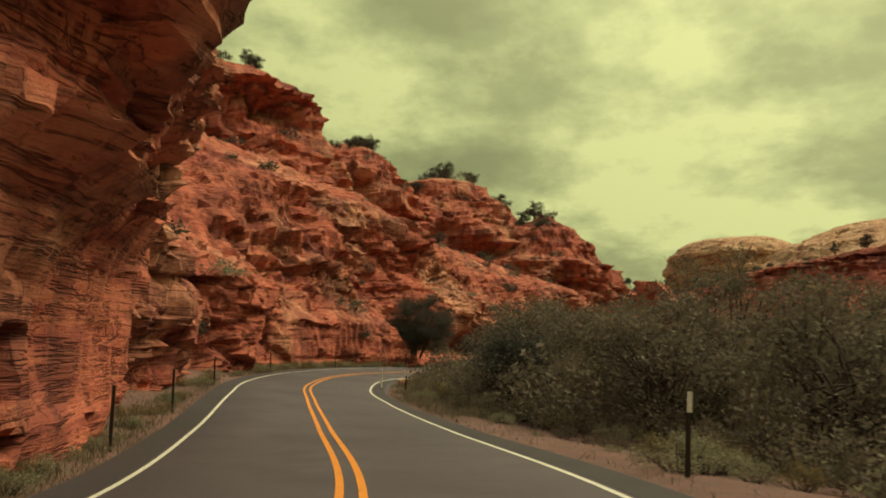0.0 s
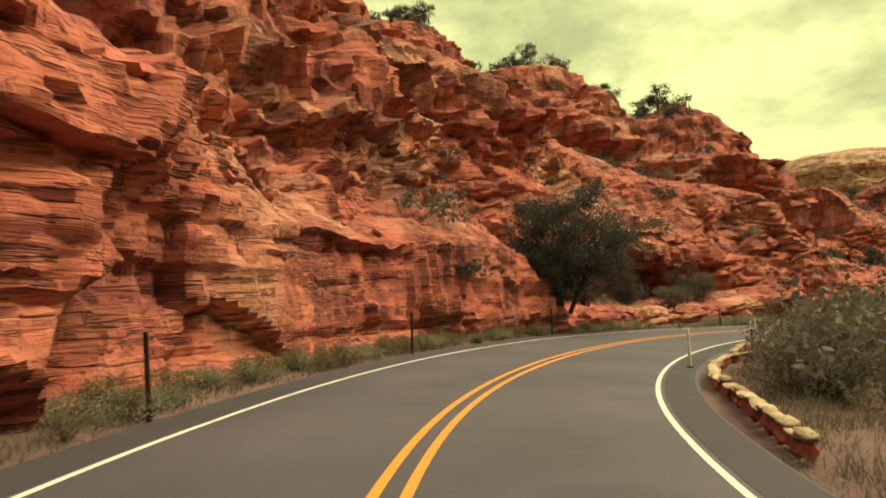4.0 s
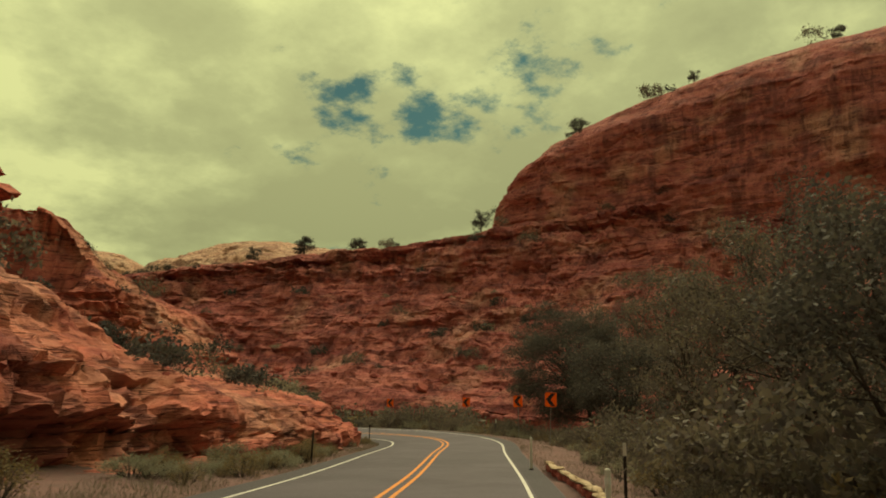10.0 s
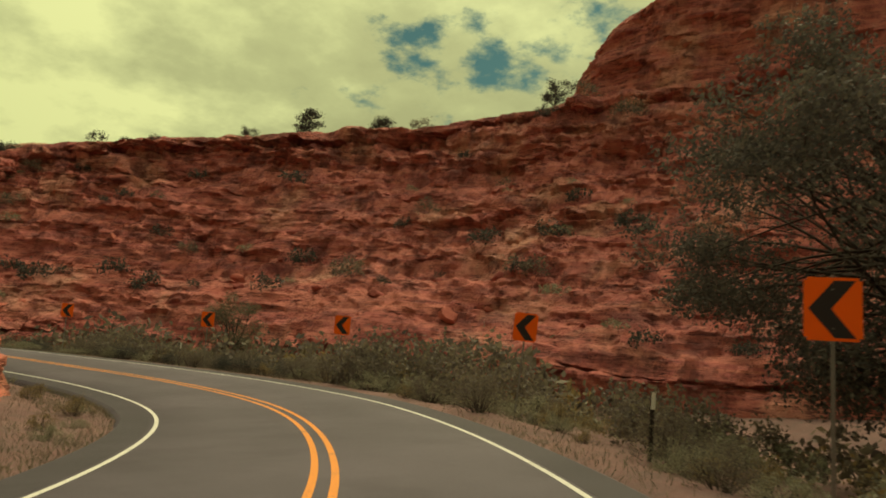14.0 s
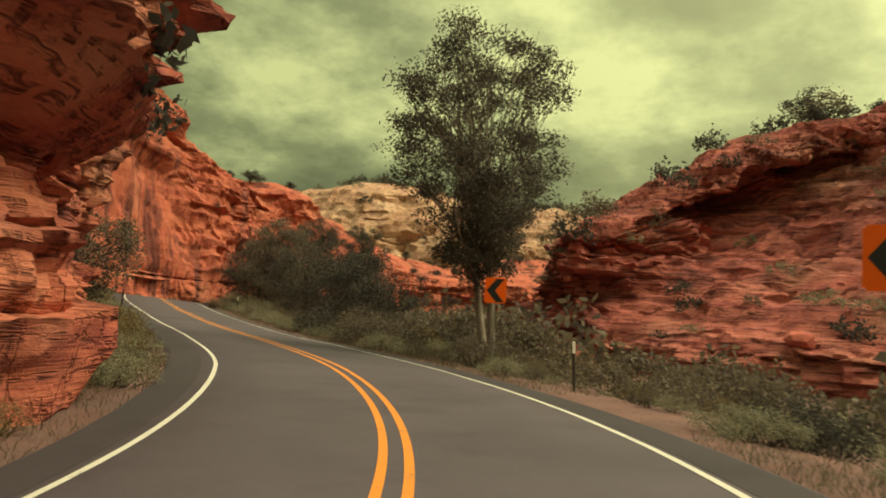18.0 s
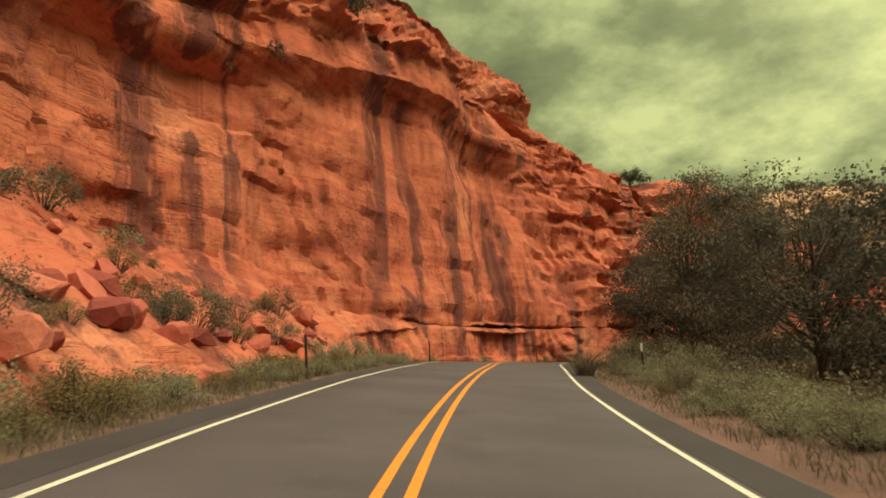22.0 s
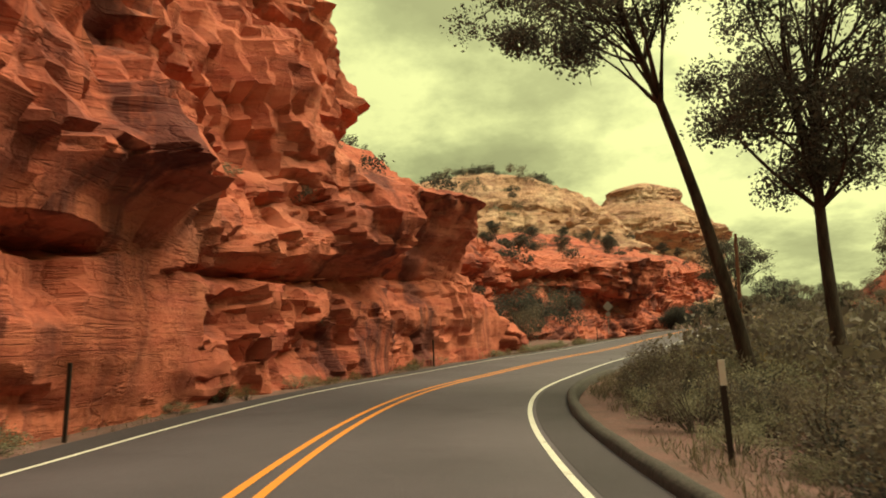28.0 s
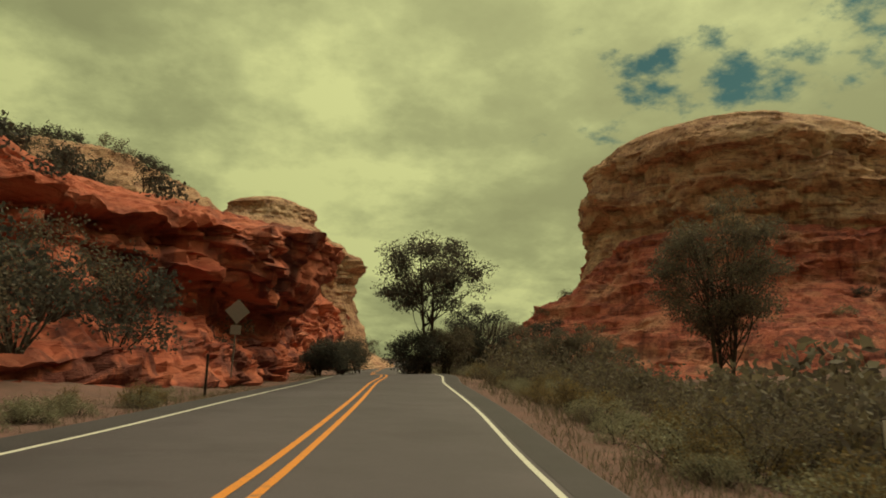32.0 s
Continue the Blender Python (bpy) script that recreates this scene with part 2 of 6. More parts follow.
class Mat:
    """Short hand for a node material."""

    def __init__(self, name, rough=0.9, metal=0.0, spec=0.3):
        self.m, self.nt, self.b = material(name)
        self.b.inputs["Roughness"].default_value = rough
        self.b.inputs["Metallic"].default_value = metal
        self.b.inputs["Specular IOR Level"].default_value = spec
        self.co = self.nt.nodes.new("ShaderNodeTexCoord")

    def node(self, kind, **inputs):
        n = self.nt.nodes.new(kind)
        for k, v in inputs.items():
            self.put(n.inputs[k.replace("_", " ")], v)
        return n

    def put(self, socket, v):
        if hasattr(v, "is_output"):
            self.nt.links.new(v, socket)
        elif isinstance(v, tuple) and len(v) == 3 and socket.type == "RGBA":
            socket.default_value = (*v, 1)
        else:
            socket.default_value = v

    def coords(self, scale=(1, 1, 1)):
        mp = self.nt.nodes.new("ShaderNodeMapping")
        mp.inputs["Scale"].default_value = scale
        self.nt.links.new(self.co.outputs["Object"], mp.inputs[0])
        return mp.outputs[0]

    def noise(self, scale, detail=5, rough=0.6, squash=(1, 1, 1), dist=0.0, vec=None):
        n = self.node("ShaderNodeTexNoise", Scale=scale, Detail=detail, Roughness=rough, Distortion=dist)
        self.put(n.inputs["Vector"], vec if vec is not None else self.coords(squash))
        return n.outputs["Fac"]

    def ramp(self, fac, stops):
        r = self.nt.nodes.new("ShaderNodeValToRGB")
        while len(r.color_ramp.elements) < len(stops):
            r.color_ramp.elements.new(0.5)
        for e, (p, c) in zip(r.color_ramp.elements, stops):
            e.position, e.color = p, (*(c if isinstance(c, tuple) else (c, c, c)), 1)
        self.put(r.inputs[0], fac)
        return r.outputs["Color"]

    def mix(self, fac, a, b, blend="MIX"):
        n = self.nt.nodes.new("ShaderNodeMixRGB")
        n.blend_type = blend
        self.put(n.inputs[0], fac), self.put(n.inputs[1], a), self.put(n.inputs[2], b)
        return n.outputs[0]

    def math(self, op, a, b=0.0):
        n = self.nt.nodes.new("ShaderNodeMath")
        n.operation = op
        self.put(n.inputs[0], a), self.put(n.inputs[1], b)
        return n.outputs[0]

    def rand(self):
        return self.nt.nodes.new("ShaderNodeObjectInfo").outputs["Random"]

    def island(self):
        return self.nt.nodes.new("ShaderNodeNewGeometry").outputs["Random Per Island"]

    def bump(self, height, strength=0.5, dist=0.1):
        n = self.node("ShaderNodeBump", Strength=strength, Distance=dist)
        self.put(n.inputs["Height"], height)
        self.put(self.b.inputs["Normal"], n.outputs[0])

    def color(self, v):
        self.put(self.b.inputs["Base Color"], v)
        return self


def rock_material(name, low, mid, high, pale, streaks=0.5, bed=1.0, pale_at=0.62, thin_by=1.0, blots=0.55, chip=1.0, partings=0.7, cracks=0.5):
    k = Mat(name, 0.92, 0, 0.15)
    broad = k.noise(0.09, 4, 0.6)
    medium = k.noise(0.7, 6, 0.65)
    fine = k.noise(6.0, 6, 0.7)
    beds = k.noise(1.0, 5, 0.7, (0.06 * bed, 0.06 * bed, 1.6 * bed), 0.6)
    thin = k.noise(1.0, 4, 0.7, (0.25, 0.25, 7.0), 0.8)
    base = k.ramp(beds, [(0.30, low), (0.46, mid), (0.60, high), (0.74, mid)])
    base = k.mix(k.ramp(medium, [(0.35, 0.0), (0.65, 0.55)]), base, high)
    base = k.mix(k.math("MULTIPLY", k.ramp(thin, [(0.52, 0.0), (0.64, 0.4)]), thin_by), base, low)
    base = k.mix(k.ramp(broad, [(pale_at - 0.08, 0.0), (pale_at + 0.08, 0.8)]), base, pale)
    # dark varnish: streaks that hang down the face
    varn = k.noise(1.0, 5, 0.65, (0.42, 0.42, 0.018), 0.25)
    varn2 = k.noise(1.0, 3, 0.6, (0.08, 0.08, 0.05))
    v = k.math("MULTIPLY", k.ramp(varn, [(0.48, 0.0), (0.56, 1.0)]), k.ramp(varn2, [(0.42, 0.0), (0.54, 1.0)]))
    base = k.mix(k.math("MULTIPLY", v, streaks), base, (0.075, 0.030, 0.034))
    # purplish varnish blotches; their tint puts the shadows' purple into the colour
    blot = k.noise(0.22, 6, 0.68, (1, 1, 1.6))
    base = k.mix(k.ramp(blot, [(0.52, 0.0), (0.62, blots)]), base, (0.13, 0.042, 0.046))
    base = k.mix(k.ramp(fine, [(0.3, 0.22), (0.55, 0.0)]), base, low)

    # cracks run along the level lines of slow noise, only here and there
    def crack(scale, squash, width, some):
        n = k.noise(scale, 5, 0.58, squash, 0.1)
        d = k.math("ABSOLUTE", k.math("SUBTRACT", n, 0.5))
        m = k.noise(scale * 0.9, 3, 0.5, (squash[1], squash[2], squash[0]))
        return k.math("MULTIPLY", k.ramp(d, [(0.0, 1.0), (width, 0.0)]), k.ramp(m, [(some, 0.0), (some + 0.06, 1.0)]))

    part_lines = k.math("MAXIMUM", crack(1.0, (0.07, 0.07, 1.15), 0.020, 0.42), crack(1.0, (0.16, 0.16, 3.0), 0.022, 0.48))
    base = k.mix(k.math("MULTIPLY", part_lines, partings), base, (0.055, 0.018, 0.022))
    cr = k.math("MAXIMUM", k.math("MAXIMUM", crack(0.30, (0.7, 0.7, 1.5), 0.011, 0.50), crack(0.55, (1.4, 1.4, 0.45), 0.012, 0.52)), k.math("MULTIPLY", crack(1.3, (0.6, 0.6, 1.9), 0.020, 0.52), 0.6))
    cr = k.math("MULTIPLY", cr, cracks)
    base = k.mix(cr, base, (0.05, 0.017, 0.018))
    k.color(base)
    chips = k.math("SNAP", k.noise(1.0, 3, 0.5, (1, 1, 1.5)), 0.055)
    chip2 = k.math("SNAP", k.noise(3.2, 4, 0.6, (1, 1, 1.4)), 0.07)
    h = k.math("ADD", k.math("MULTIPLY", medium, 0.35), k.math("ADD", k.math("MULTIPLY", fine, 0.18), k.math("MULTIPLY", thin, 0.30 * thin_by)))
    h = k.math("ADD", h, k.math("ADD", k.math("MULTIPLY", chips, 1.9 * chip), k.math("MULTIPLY", chip2, 0.45 * chip)))
    h = k.math("SUBTRACT", h, k.math("MULTIPLY", k.math("MAXIMUM", cr, k.math("MULTIPLY", part_lines, partings)), 0.40))
    k.bump(h, 1.0, 0.30)
    return k.m


RED_ROCK = rock_material("red_sandstone", (0.24, 0.056, 0.060), (0.46, 0.118, 0.090), (0.58, 0.190, 0.130), (0.64, 0.33, 0.225), pale_at=0.58)
WALL_ROCK = rock_material("streaked_sandstone", (0.30, 0.064, 0.054), (0.44, 0.112, 0.078), (0.52, 0.162, 0.108), (0.58, 0.240, 0.165), 0.8, 0.5, 0.64, 0.4, 0.3, 0.25, 0.25, 0.3)
PALE_ROCK = rock_material("pale_sandstone", (0.42, 0.20, 0.145), (0.53, 0.30, 0.205), (0.59, 0.37, 0.25), (0.63, 0.44, 0.31), 0.3, 0.5, 0.56, 0.6)
DEEP_ROCK = rock_material("deep_red_sandstone", (0.22, 0.056, 0.064), (0.41, 0.108, 0.098), (0.54, 0.180, 0.142), (0.60, 0.30, 0.225), 0.5, 1.0, 0.60, partings=0.8)


def asphalt(name="asphalt", tone=1.0):
    k = Mat(name, 0.82, 0, 0.35)
    broad, fine, grain = k.noise(0.25, 4), k.noise(3.0, 5), k.noise(60.0, 3)
    c = k.ramp(broad, [(0.35, (0.052, 0.043, 0.054)), (0.65, (0.076, 0.062, 0.078))])
    c = k.mix(k.ramp(fine, [(0.4, 0.0), (0.7, 0.3)]), c, (0.058, 0.047, 0.062))
    c = k.mix(k.ramp(grain, [(0.55, 0.0), (0.7, 0.5)]), c, (0.17, 0.145, 0.18))
    stain = k.noise(0.45, 5, 0.62)
    c = k.mix(k.ramp(stain, [(0.54, 0.0), (0.64, 0.45)]), c, (0.045, 0.035, 0.046))
    k.color(k.mix(1.0, c, (tone, tone, tone), "MULTIPLY"))
    k.bump(grain, 0.35, 0.01)
    return k.m


def paint(name, col, wear=(0.09, 0.085, 0.08)):
    k = Mat(name, 0.7, 0, 0.3)
    n, m = k.noise(2.2, 6, 0.75), k.noise(28.0, 4, 0.7)
    c = k.mix(k.ramp(n, [(0.56, 0.0), (0.72, 0.7)]), col, wear)
    c = k.mix(k.ramp(m, [(0.58, 0.0), (0.68, 0.65)]), c, wear)
    k.color(c)
    k.bump(m, 0.2, 0.01)
    return k.m


def soil():
    k = Mat("red_soil", 0.95, 0, 0.1)
    a, b, c = k.noise(0.15, 4), k.noise(1.5, 6, 0.7), k.noise(18.0, 4, 0.7)
    col = k.ramp(a, [(0.35, (0.135, 0.075, 0.072)), (0.65, (0.21, 0.118, 0.108))])
    col = k.mix(k.ramp(b, [(0.4, 0.0), (0.65, 0.6)]), col, (0.095, 0.074, 0.068))
    col = k.mix(k.ramp(c, [(0.55, 0.0), (0.7, 0.5)]), col, (0.27, 0.19, 0.18))
    k.color(col)
    k.bump(k.math("ADD", b, k.math("MULTIPLY", c, 0.5)), 0.8, 0.08)
    return k.m


SHOULDER = asphalt("dark_shoulder_asphalt", 0.55)
ASPHALT, WHITE_PAINT, YELLOW_PAINT, SOIL = asphalt(), paint("white_road_paint", (0.56, 0.55, 0.50)), paint("orange_yellow_road_paint", (0.64, 0.225, 0.04)), soil()


# ---- mesh helpers ----
def mesh_object(name, verts, faces, mat, parent=None, smooth=False):
    me = bpy.data.meshes.new(name)
    me.from_pydata(verts, [], faces)
    me.materials.append(mat)
    if smooth:
        me.polygons.foreach_set("use_smooth", [True] * len(me.polygons))
    ob = new(name, me)
    if parent is not None:
        ob.parent = parent
    return ob


def grid_object(name, p, mat, smooth=True, closed=False, crease=0.0):
    """A sheet from an array of rows x columns x 3; closed joins the last row to the first."""
    r, c = p.shape[:2]
    i = np.arange(r if closed else r - 1)[:, None]
    j = np.arange(c - 1)[None, :]
    i2 = (i + 1) % r
    f = np.stack([i * c + j, i2 * c + j, i2 * c + j + 1, i * c + j + 1], -1).reshape(-1, 4)
    me = bpy.data.meshes.new(name)
    me.vertices.add(r * c)
    me.vertices.foreach_set("co", p.reshape(-1).astype(np.float32))
    me.loops.add(f.size)
    me.loops.foreach_set("vertex_index", f.reshape(-1).astype(np.int32))
    me.polygons.add(len(f))
    me.polygons.foreach_set("loop_start", np.arange(0, f.size, 4, dtype=np.int32))
    me.update(calc_edges=True)
    me.polygons.foreach_set("use_smooth", [smooth] * len(f))
    if crease:
        # edges between faces that meet at an angle are sharp
        fn = np.cross(p[1:, 1:] - p[:-1, :-1], p[:-1, 1:] - p[1:, :-1])
        fn /= np.linalg.norm(fn, axis=2)[..., None] + 1e-9
        ev = np.empty(len(me.edges) * 2, np.int32)
        me.edges.foreach_get("vertices", ev)
        ev = np.sort(ev.reshape(-1, 2), 1)
        ei, ej = ev[:, 0] // c, ev[:, 0] % c
        along = ev[:, 1] - ev[:, 0] == 1
        i1, j1 = np.clip(ei, 0, r - 2), np.clip(ej, 0, c - 2)
        i0 = np.where(along, np.clip(ei - 1, 0, r - 2), i1)
        j0 = np.where(along, j1, np.clip(ej - 1, 0, c - 2))
        sharp = (fn[i0, j0] * fn[i1, j1]).sum(1) < crease
        at = me.attributes.new("sharp_edge", "BOOLEAN", "EDGE")
        at.data.foreach_set("value", sharp)
    me.materials.append(mat)
    return new(name, me)


def part(name, bm, mat, parent, label=""):
    me = bpy.data.meshes.new(name)
    bm.to_mesh(me)
    bm.free()
    me.materials.append(mat)
    ob = new(name, me)
    ob.parent = parent
    if label:
        tagged(ob, label)
    return ob


# ---- ground and road ----
def graded(lo, hi, a, b, step):
    """Coordinates: fine between a and b, coarser towards lo and hi."""
    mid = np.arange(a, b, step)
    out, d, v = [], step, b
    while v < hi:
        out.append(v)
        d *= 1.25
        v += d
    back, d, v = [], step, a - step
    while v > lo:
        back.append(v)
        d *= 1.25
        v -= d
    return np.r_[lo, back[::-1], mid, out, hi]


def build_ground():
    xs, ys = graded(-2600, 2600, -45, 150, 1.1), graded(-2200, 3000, -40, 420, 1.1)
    X, Y = np.meshgrid(xs, ys, indexing="ij")
    Z = ground_height(X, Y).reshape(X.shape)
    ob = grid_object("ground", np.stack([X, Y, Z], -1), SOIL)
    tagged(ob, "red sandy canyon floor with scattered dry grass", "ground", kind="structure")


def ribbon(offsets, lift, s0, s1, step=0.05):
    """Rows of places along the road at the given offsets to the left."""
    k = np.arange(int(round((s0 + 3) / 0.05)), int(round((s1 + 3) / 0.05)) + 1)
    rows = []
    for o, u in zip(offsets, lift):
        rows.append(np.stack([RP[k, 0] + RN[k, 0] * o, RP[k, 1] + RN[k, 1] * o, RP[k, 2] + RB[k] * o + u], 1))
    return np.stack(rows, 1)


S0, S1 = -2.9, 38.9
LANE = 3.52


def build_road():
    p = ribbon([4.65, 4.45, 2, 0, -2, -4.4, -4.6], [-0.30, 0, 0.02, 0.03, 0.02, 0, -0.30], S0, S1)
    tagged(grid_object("road", p, ASPHALT), "worn grey asphalt two lane canyon road", "road", kind="structure")
    along = np.arange(int(round((S0 + 3) / 0.05)), int(round((S1 + 3) / 0.05)) + 1) * 0.05 - 3
    lane_left = LANE - 0.22 * np.interp(along, [18.5, 20.0, 22.5, 24.0], [0, 1, 1, 0])
    for nm, o, w, m, lab in (("edge_line", lane_left, 0.105, WHITE_PAINT, "worn white painted edge line on the asphalt"), ("edge_line", -LANE, 0.105, WHITE_PAINT, "worn white painted edge line on the asphalt"),
                             ("centre_line", 0.16, 0.12, YELLOW_PAINT, "orange yellow painted centre line on the asphalt"), ("centre_line", -0.16, 0.12, YELLOW_PAINT, "orange yellow painted centre line on the asphalt")):
        crown = lambda v: np.interp(v, [-4.4, -2, 0, 2, 4.45], [0, 0.02, 0.03, 0.02, 0]) + 0.006
        p = ribbon([o + w / 2, o - w / 2], [crown(o + w / 2), crown(o - w / 2)], S0, S1)
        tagged(grid_object(nm, p, m), lab, "road marking", kind="structure")


build_ground()
build_road()


def build_shoulders():
    """Darker strips of newer asphalt outside the edge lines."""
    for a, b in ((3.66, 4.42), (-4.37, -3.66)):
        tagged(grid_object("road_shoulder", ribbon([a, b], [0.004 + np.interp(v, [-4.4, -2, 2, 4.45], [0, 0.02, 0.02, 0]) for v in (a, b)], S0, S1), SHOULDER), "dark narrow asphalt shoulder outside the white line", "road", kind="structure")


build_shoulders()


# ---- cliffs ----
SPOTS = {}  # level places on each cliff, for plants and boulders


def facet(x, y, z, size, seed, flat=0.7):
    """Broken rock: each cell of a jittered lattice is a plane with its own tilt and push; also the nearness to a cell's edge."""
    px, py, pz = x / size, y / size, z / (size * flat)
    ix, iy, iz = np.floor(px).astype(np.int64), np.floor(py).astype(np.int64), np.floor(pz).astype(np.int64)
    d1, d2, val = np.full(x.shape, 9.0), np.full(x.shape, 9.0), np.zeros(x.shape)
    for a in (-1, 0, 1):
        for e in (-1, 0, 1):
            for c in (-1, 0, 1):
                cx, cy, cz = ix + a, iy + e, iz + c
                h = lattice(cx, cy, cz, seed)
                g = (h * 7919.0) % 1.0
                k = (h * 104729.0) % 1.0
                ox, oy, oz = px - (cx + 0.1 + 0.8 * h), py - (cy + 0.1 + 0.8 * g), pz - (cz + 0.1 + 0.8 * k)
                d = ox * ox + oy * oy + oz * oz
                near = d < d1
                d2 = np.where(near, d1, np.minimum(d2, d))
                v = (g - 0.5) * 1.3 + ox * (k - 0.5) * 1.6 + oy * (h - 0.5) * 1.6 + oz * (((g + k) % 1.0) - 0.5) * 1.6
                val = np.where(near, v, val)
                d1 = np.where(near, d, d1)
    return val, np.sqrt(d2) - np.sqrt(d1)


def beds(x, zz, arc, mid, seed, layer):
    """Layered rock: each layer is hard or soft, and cut into blocks along its length."""
    rs = np.random.RandomState(seed)
    edges = np.cumsum(rs.uniform(layer[0], layer[1], 600) * rs.choice([0.4, 0.7, 1, 1, 2.2], 600)) - 60
    li = np.clip(np.searchsorted(edges, zz) - 1, 0, 598)
    thick = edges[li + 1] - edges[li]
    f = (zz - edges[li]) / thick
    hard = rs.uniform(-1, 1, 600)[li]
    wid = (1.0 + 2.6 * rs.uniform(0, 1, 600))[li] * np.sqrt(np.clip(thick, 0.3, 6)) * 1.3
    g = (arc + 1.2 * mid) / wid + 17.3 * rand1(li, seed)
    j = np.floor(g)
    gf = g - j
    joint = np.exp(-((0.5 - np.abs(gf - 0.5)) * wid / 0.14)**2)
    return thick, f, hard, rand2(li, j, seed + 7) * 2 - 1, rand2(li, j, seed + 8), joint, 1 - np.abs(2 * f - 1)**5


def plates(v, n):
    """A smooth field cut into flat steps with abrupt edges."""
    k = v * n
    fl = np.floor(k)
    return (fl + np.clip((k - fl - 0.88) / 0.12, 0, 1)) / n


def cliff(name, stations, mat, label, res=0.5, seed=1, style=1.0, rough=1.0, terrace=0.85, dip=(0.0, 0.0), closed=False, layer=(0.35, 1.3), slabs=(2.2, 5.5), broken=1.0, fine_knots=5, scale=1.0, blocks=0.6, plate=1.0, upper=None):
    """A rock face. stations: (x, y, bearing into the rock in degrees from +y to the left, foot height, [(in, up), ...]).
    style: 0 for massive slabs to 1 for thin ledges, one number or one for each station."""
    rows = []
    for x, y, b, z, prof in stations:
        d = (-math.sin(radians(b)), math.cos(radians(b)))
        if not closed:
            prof = prof + [(prof[-1][0] + 5, -8.0)]
        rows.append([(x + d[0] * o, y + d[1] * o, z + u) for o, u in prof])
    rows = np.array(rows)
    style = np.ones(len(rows)) * np.asarray(style, float)
    if closed:
        rows, style = np.concatenate([rows, rows[:1]]), np.r_[style, style[:1]]
    n, m = rows.shape[:2]
    length = np.linalg.norm(np.diff(rows[:, 1, :2], axis=0), axis=1)
    q = np.concatenate([i + np.linspace(0, 1, max(2, int(length[i] / res)), endpoint=False) for i in range(n - 1)] + [[n - 1]])
    if closed:
        ext = np.concatenate([rows[-3:-1], rows, rows[1:3]])
        R = spline(ext.reshape(len(ext), -1), q + 2).reshape(len(q), m, 3)
    else:
        R = spline(rows.reshape(n, -1), q).reshape(len(q), m, 3)
    segs = np.median(np.linalg.norm(np.diff(rows, axis=1), axis=2), axis=0)
    vq = np.concatenate([j + np.linspace(0, 1, max(2, int(segs[j] / (res * (0.65 if j < fine_knots else 1.3 if closed or j < m - 2 else 8.0)))), endpoint=False) for j in range(m - 1)] + [[m - 1]])
    # straight between knots with slightly eased corners
    jj = np.clip(np.floor(vq).astype(int), 0, m - 2)
    f = (vq - jj)[None, :, None]
    V = R[:, jj] * (1 - f) + R[:, jj + 1] * f
    V = 0.7 * V + 0.3 * spline(R.transpose(1, 0, 2).reshape(m, -1), vq).reshape(len(vq), len(q), 3).transpose(1, 0, 2)
    w = np.interp(q, np.arange(n), style)[:, None]
    if upper:
        w = w + np.clip(upper[1] - w, 0, 1) * np.clip((vq - upper[0]) / 0.5, 0, 1)[None, :]
    du, dv = np.gradient(V, axis=0), np.gradient(V, axis=1)
    nrm = np.cross(dv, du)
    nrm /= np.linalg.norm(nrm, axis=2)[..., None] + 1e-9
    nrm *= np.where(nrm[..., 2:3].mean() < 0, -1, 1)
    arc = np.r_[0, np.cumsum(np.linalg.norm(np.diff(V[:, 1, :2], axis=0), axis=1))][:, None] * np.ones(V.shape[1])
    x, y, z = V[..., 0], V[..., 1], V[..., 2]
    up = np.abs(nrm[..., 2])
    steep = np.clip(1.35 - up * 1.1, 0.2, 1)
    big = fbm(x * 0.05, y * 0.05, z * 0.08, 3, seed)
    mid = fbm(x * 0.25, y * 0.25, z * 0.35, 4, seed + 20)
    fine = fbm(x * 1.2, y * 1.2, z * 1.8, 3, seed + 40)
    zz = (z + dip[0] * x + dip[1] * y + 1.0 * fbm(x * 0.05, y * 0.05, 0 * x, 2, seed + 3) + 0.10 * mid) / scale
    t1, f1, h1, b1, o1, j1, r1 = beds(x, zz, arc / scale, mid, seed, layer)
    t0, f0, h0, b0, o0, j0, r0 = beds(x, zz, arc / scale, mid, seed + 90, slabs)
    k1, e1 = facet(x, y, z, 2.4 * scale, seed + 31, 0.6)
    k2, e2 = facet(x, y, z, 0.95 * scale, seed + 32, 0.6)
    k0, e0 = facet(x, y, z, 5.2 * scale, seed + 33, 0.62)
    p1 = plates(fbm(x * 0.11 / scale, y * 0.11 / scale, z * (0.06 + 0.08 * w) / scale, 2, seed + 70) + 0.06 * fine * w, 5)
    p2 = plates(fbm(x * 0.36 / scale, y * 0.36 / scale, z * 0.5 / scale, 2, seed + 71) + 0.08 * fine * w, 6)
    patch = np.clip(0.7 + 1.0 * vnoise(x * 0.09, y * 0.09, z * 0.14, seed + 60), 0.1, 1.3)
    crumble = np.clip(0.55 + 1.2 * vnoise(x * 0.07, y * 0.07, z * 0.16, seed + 61), 0.1, 1.3)
    tk = np.clip(t1, 0.35, 1.5)
    ledgy = patch * ((0.70 * h1 + 0.45 * (r1 - 0.8)) * tk + 0.50 * b1 * tk - 0.30 * j1 * (0.5 + o1) - np.where((o1 > 0.88) & (steep > 0.6), 0.45 * np.clip(t1, 0.3, 1.1), 0))
    massive = 0.28 * h0 + 0.30 * b0 - 0.22 * j0 * o0 + 0.15 * (r0 - 0.9)
    d = 1.6 * big * rough + 0.45 * mid * rough * (0.15 + 0.85 * w) + 0.10 * fine * rough * (0.4 + 0.6 * w) + scale * (ledgy * w + massive * (1 - w))
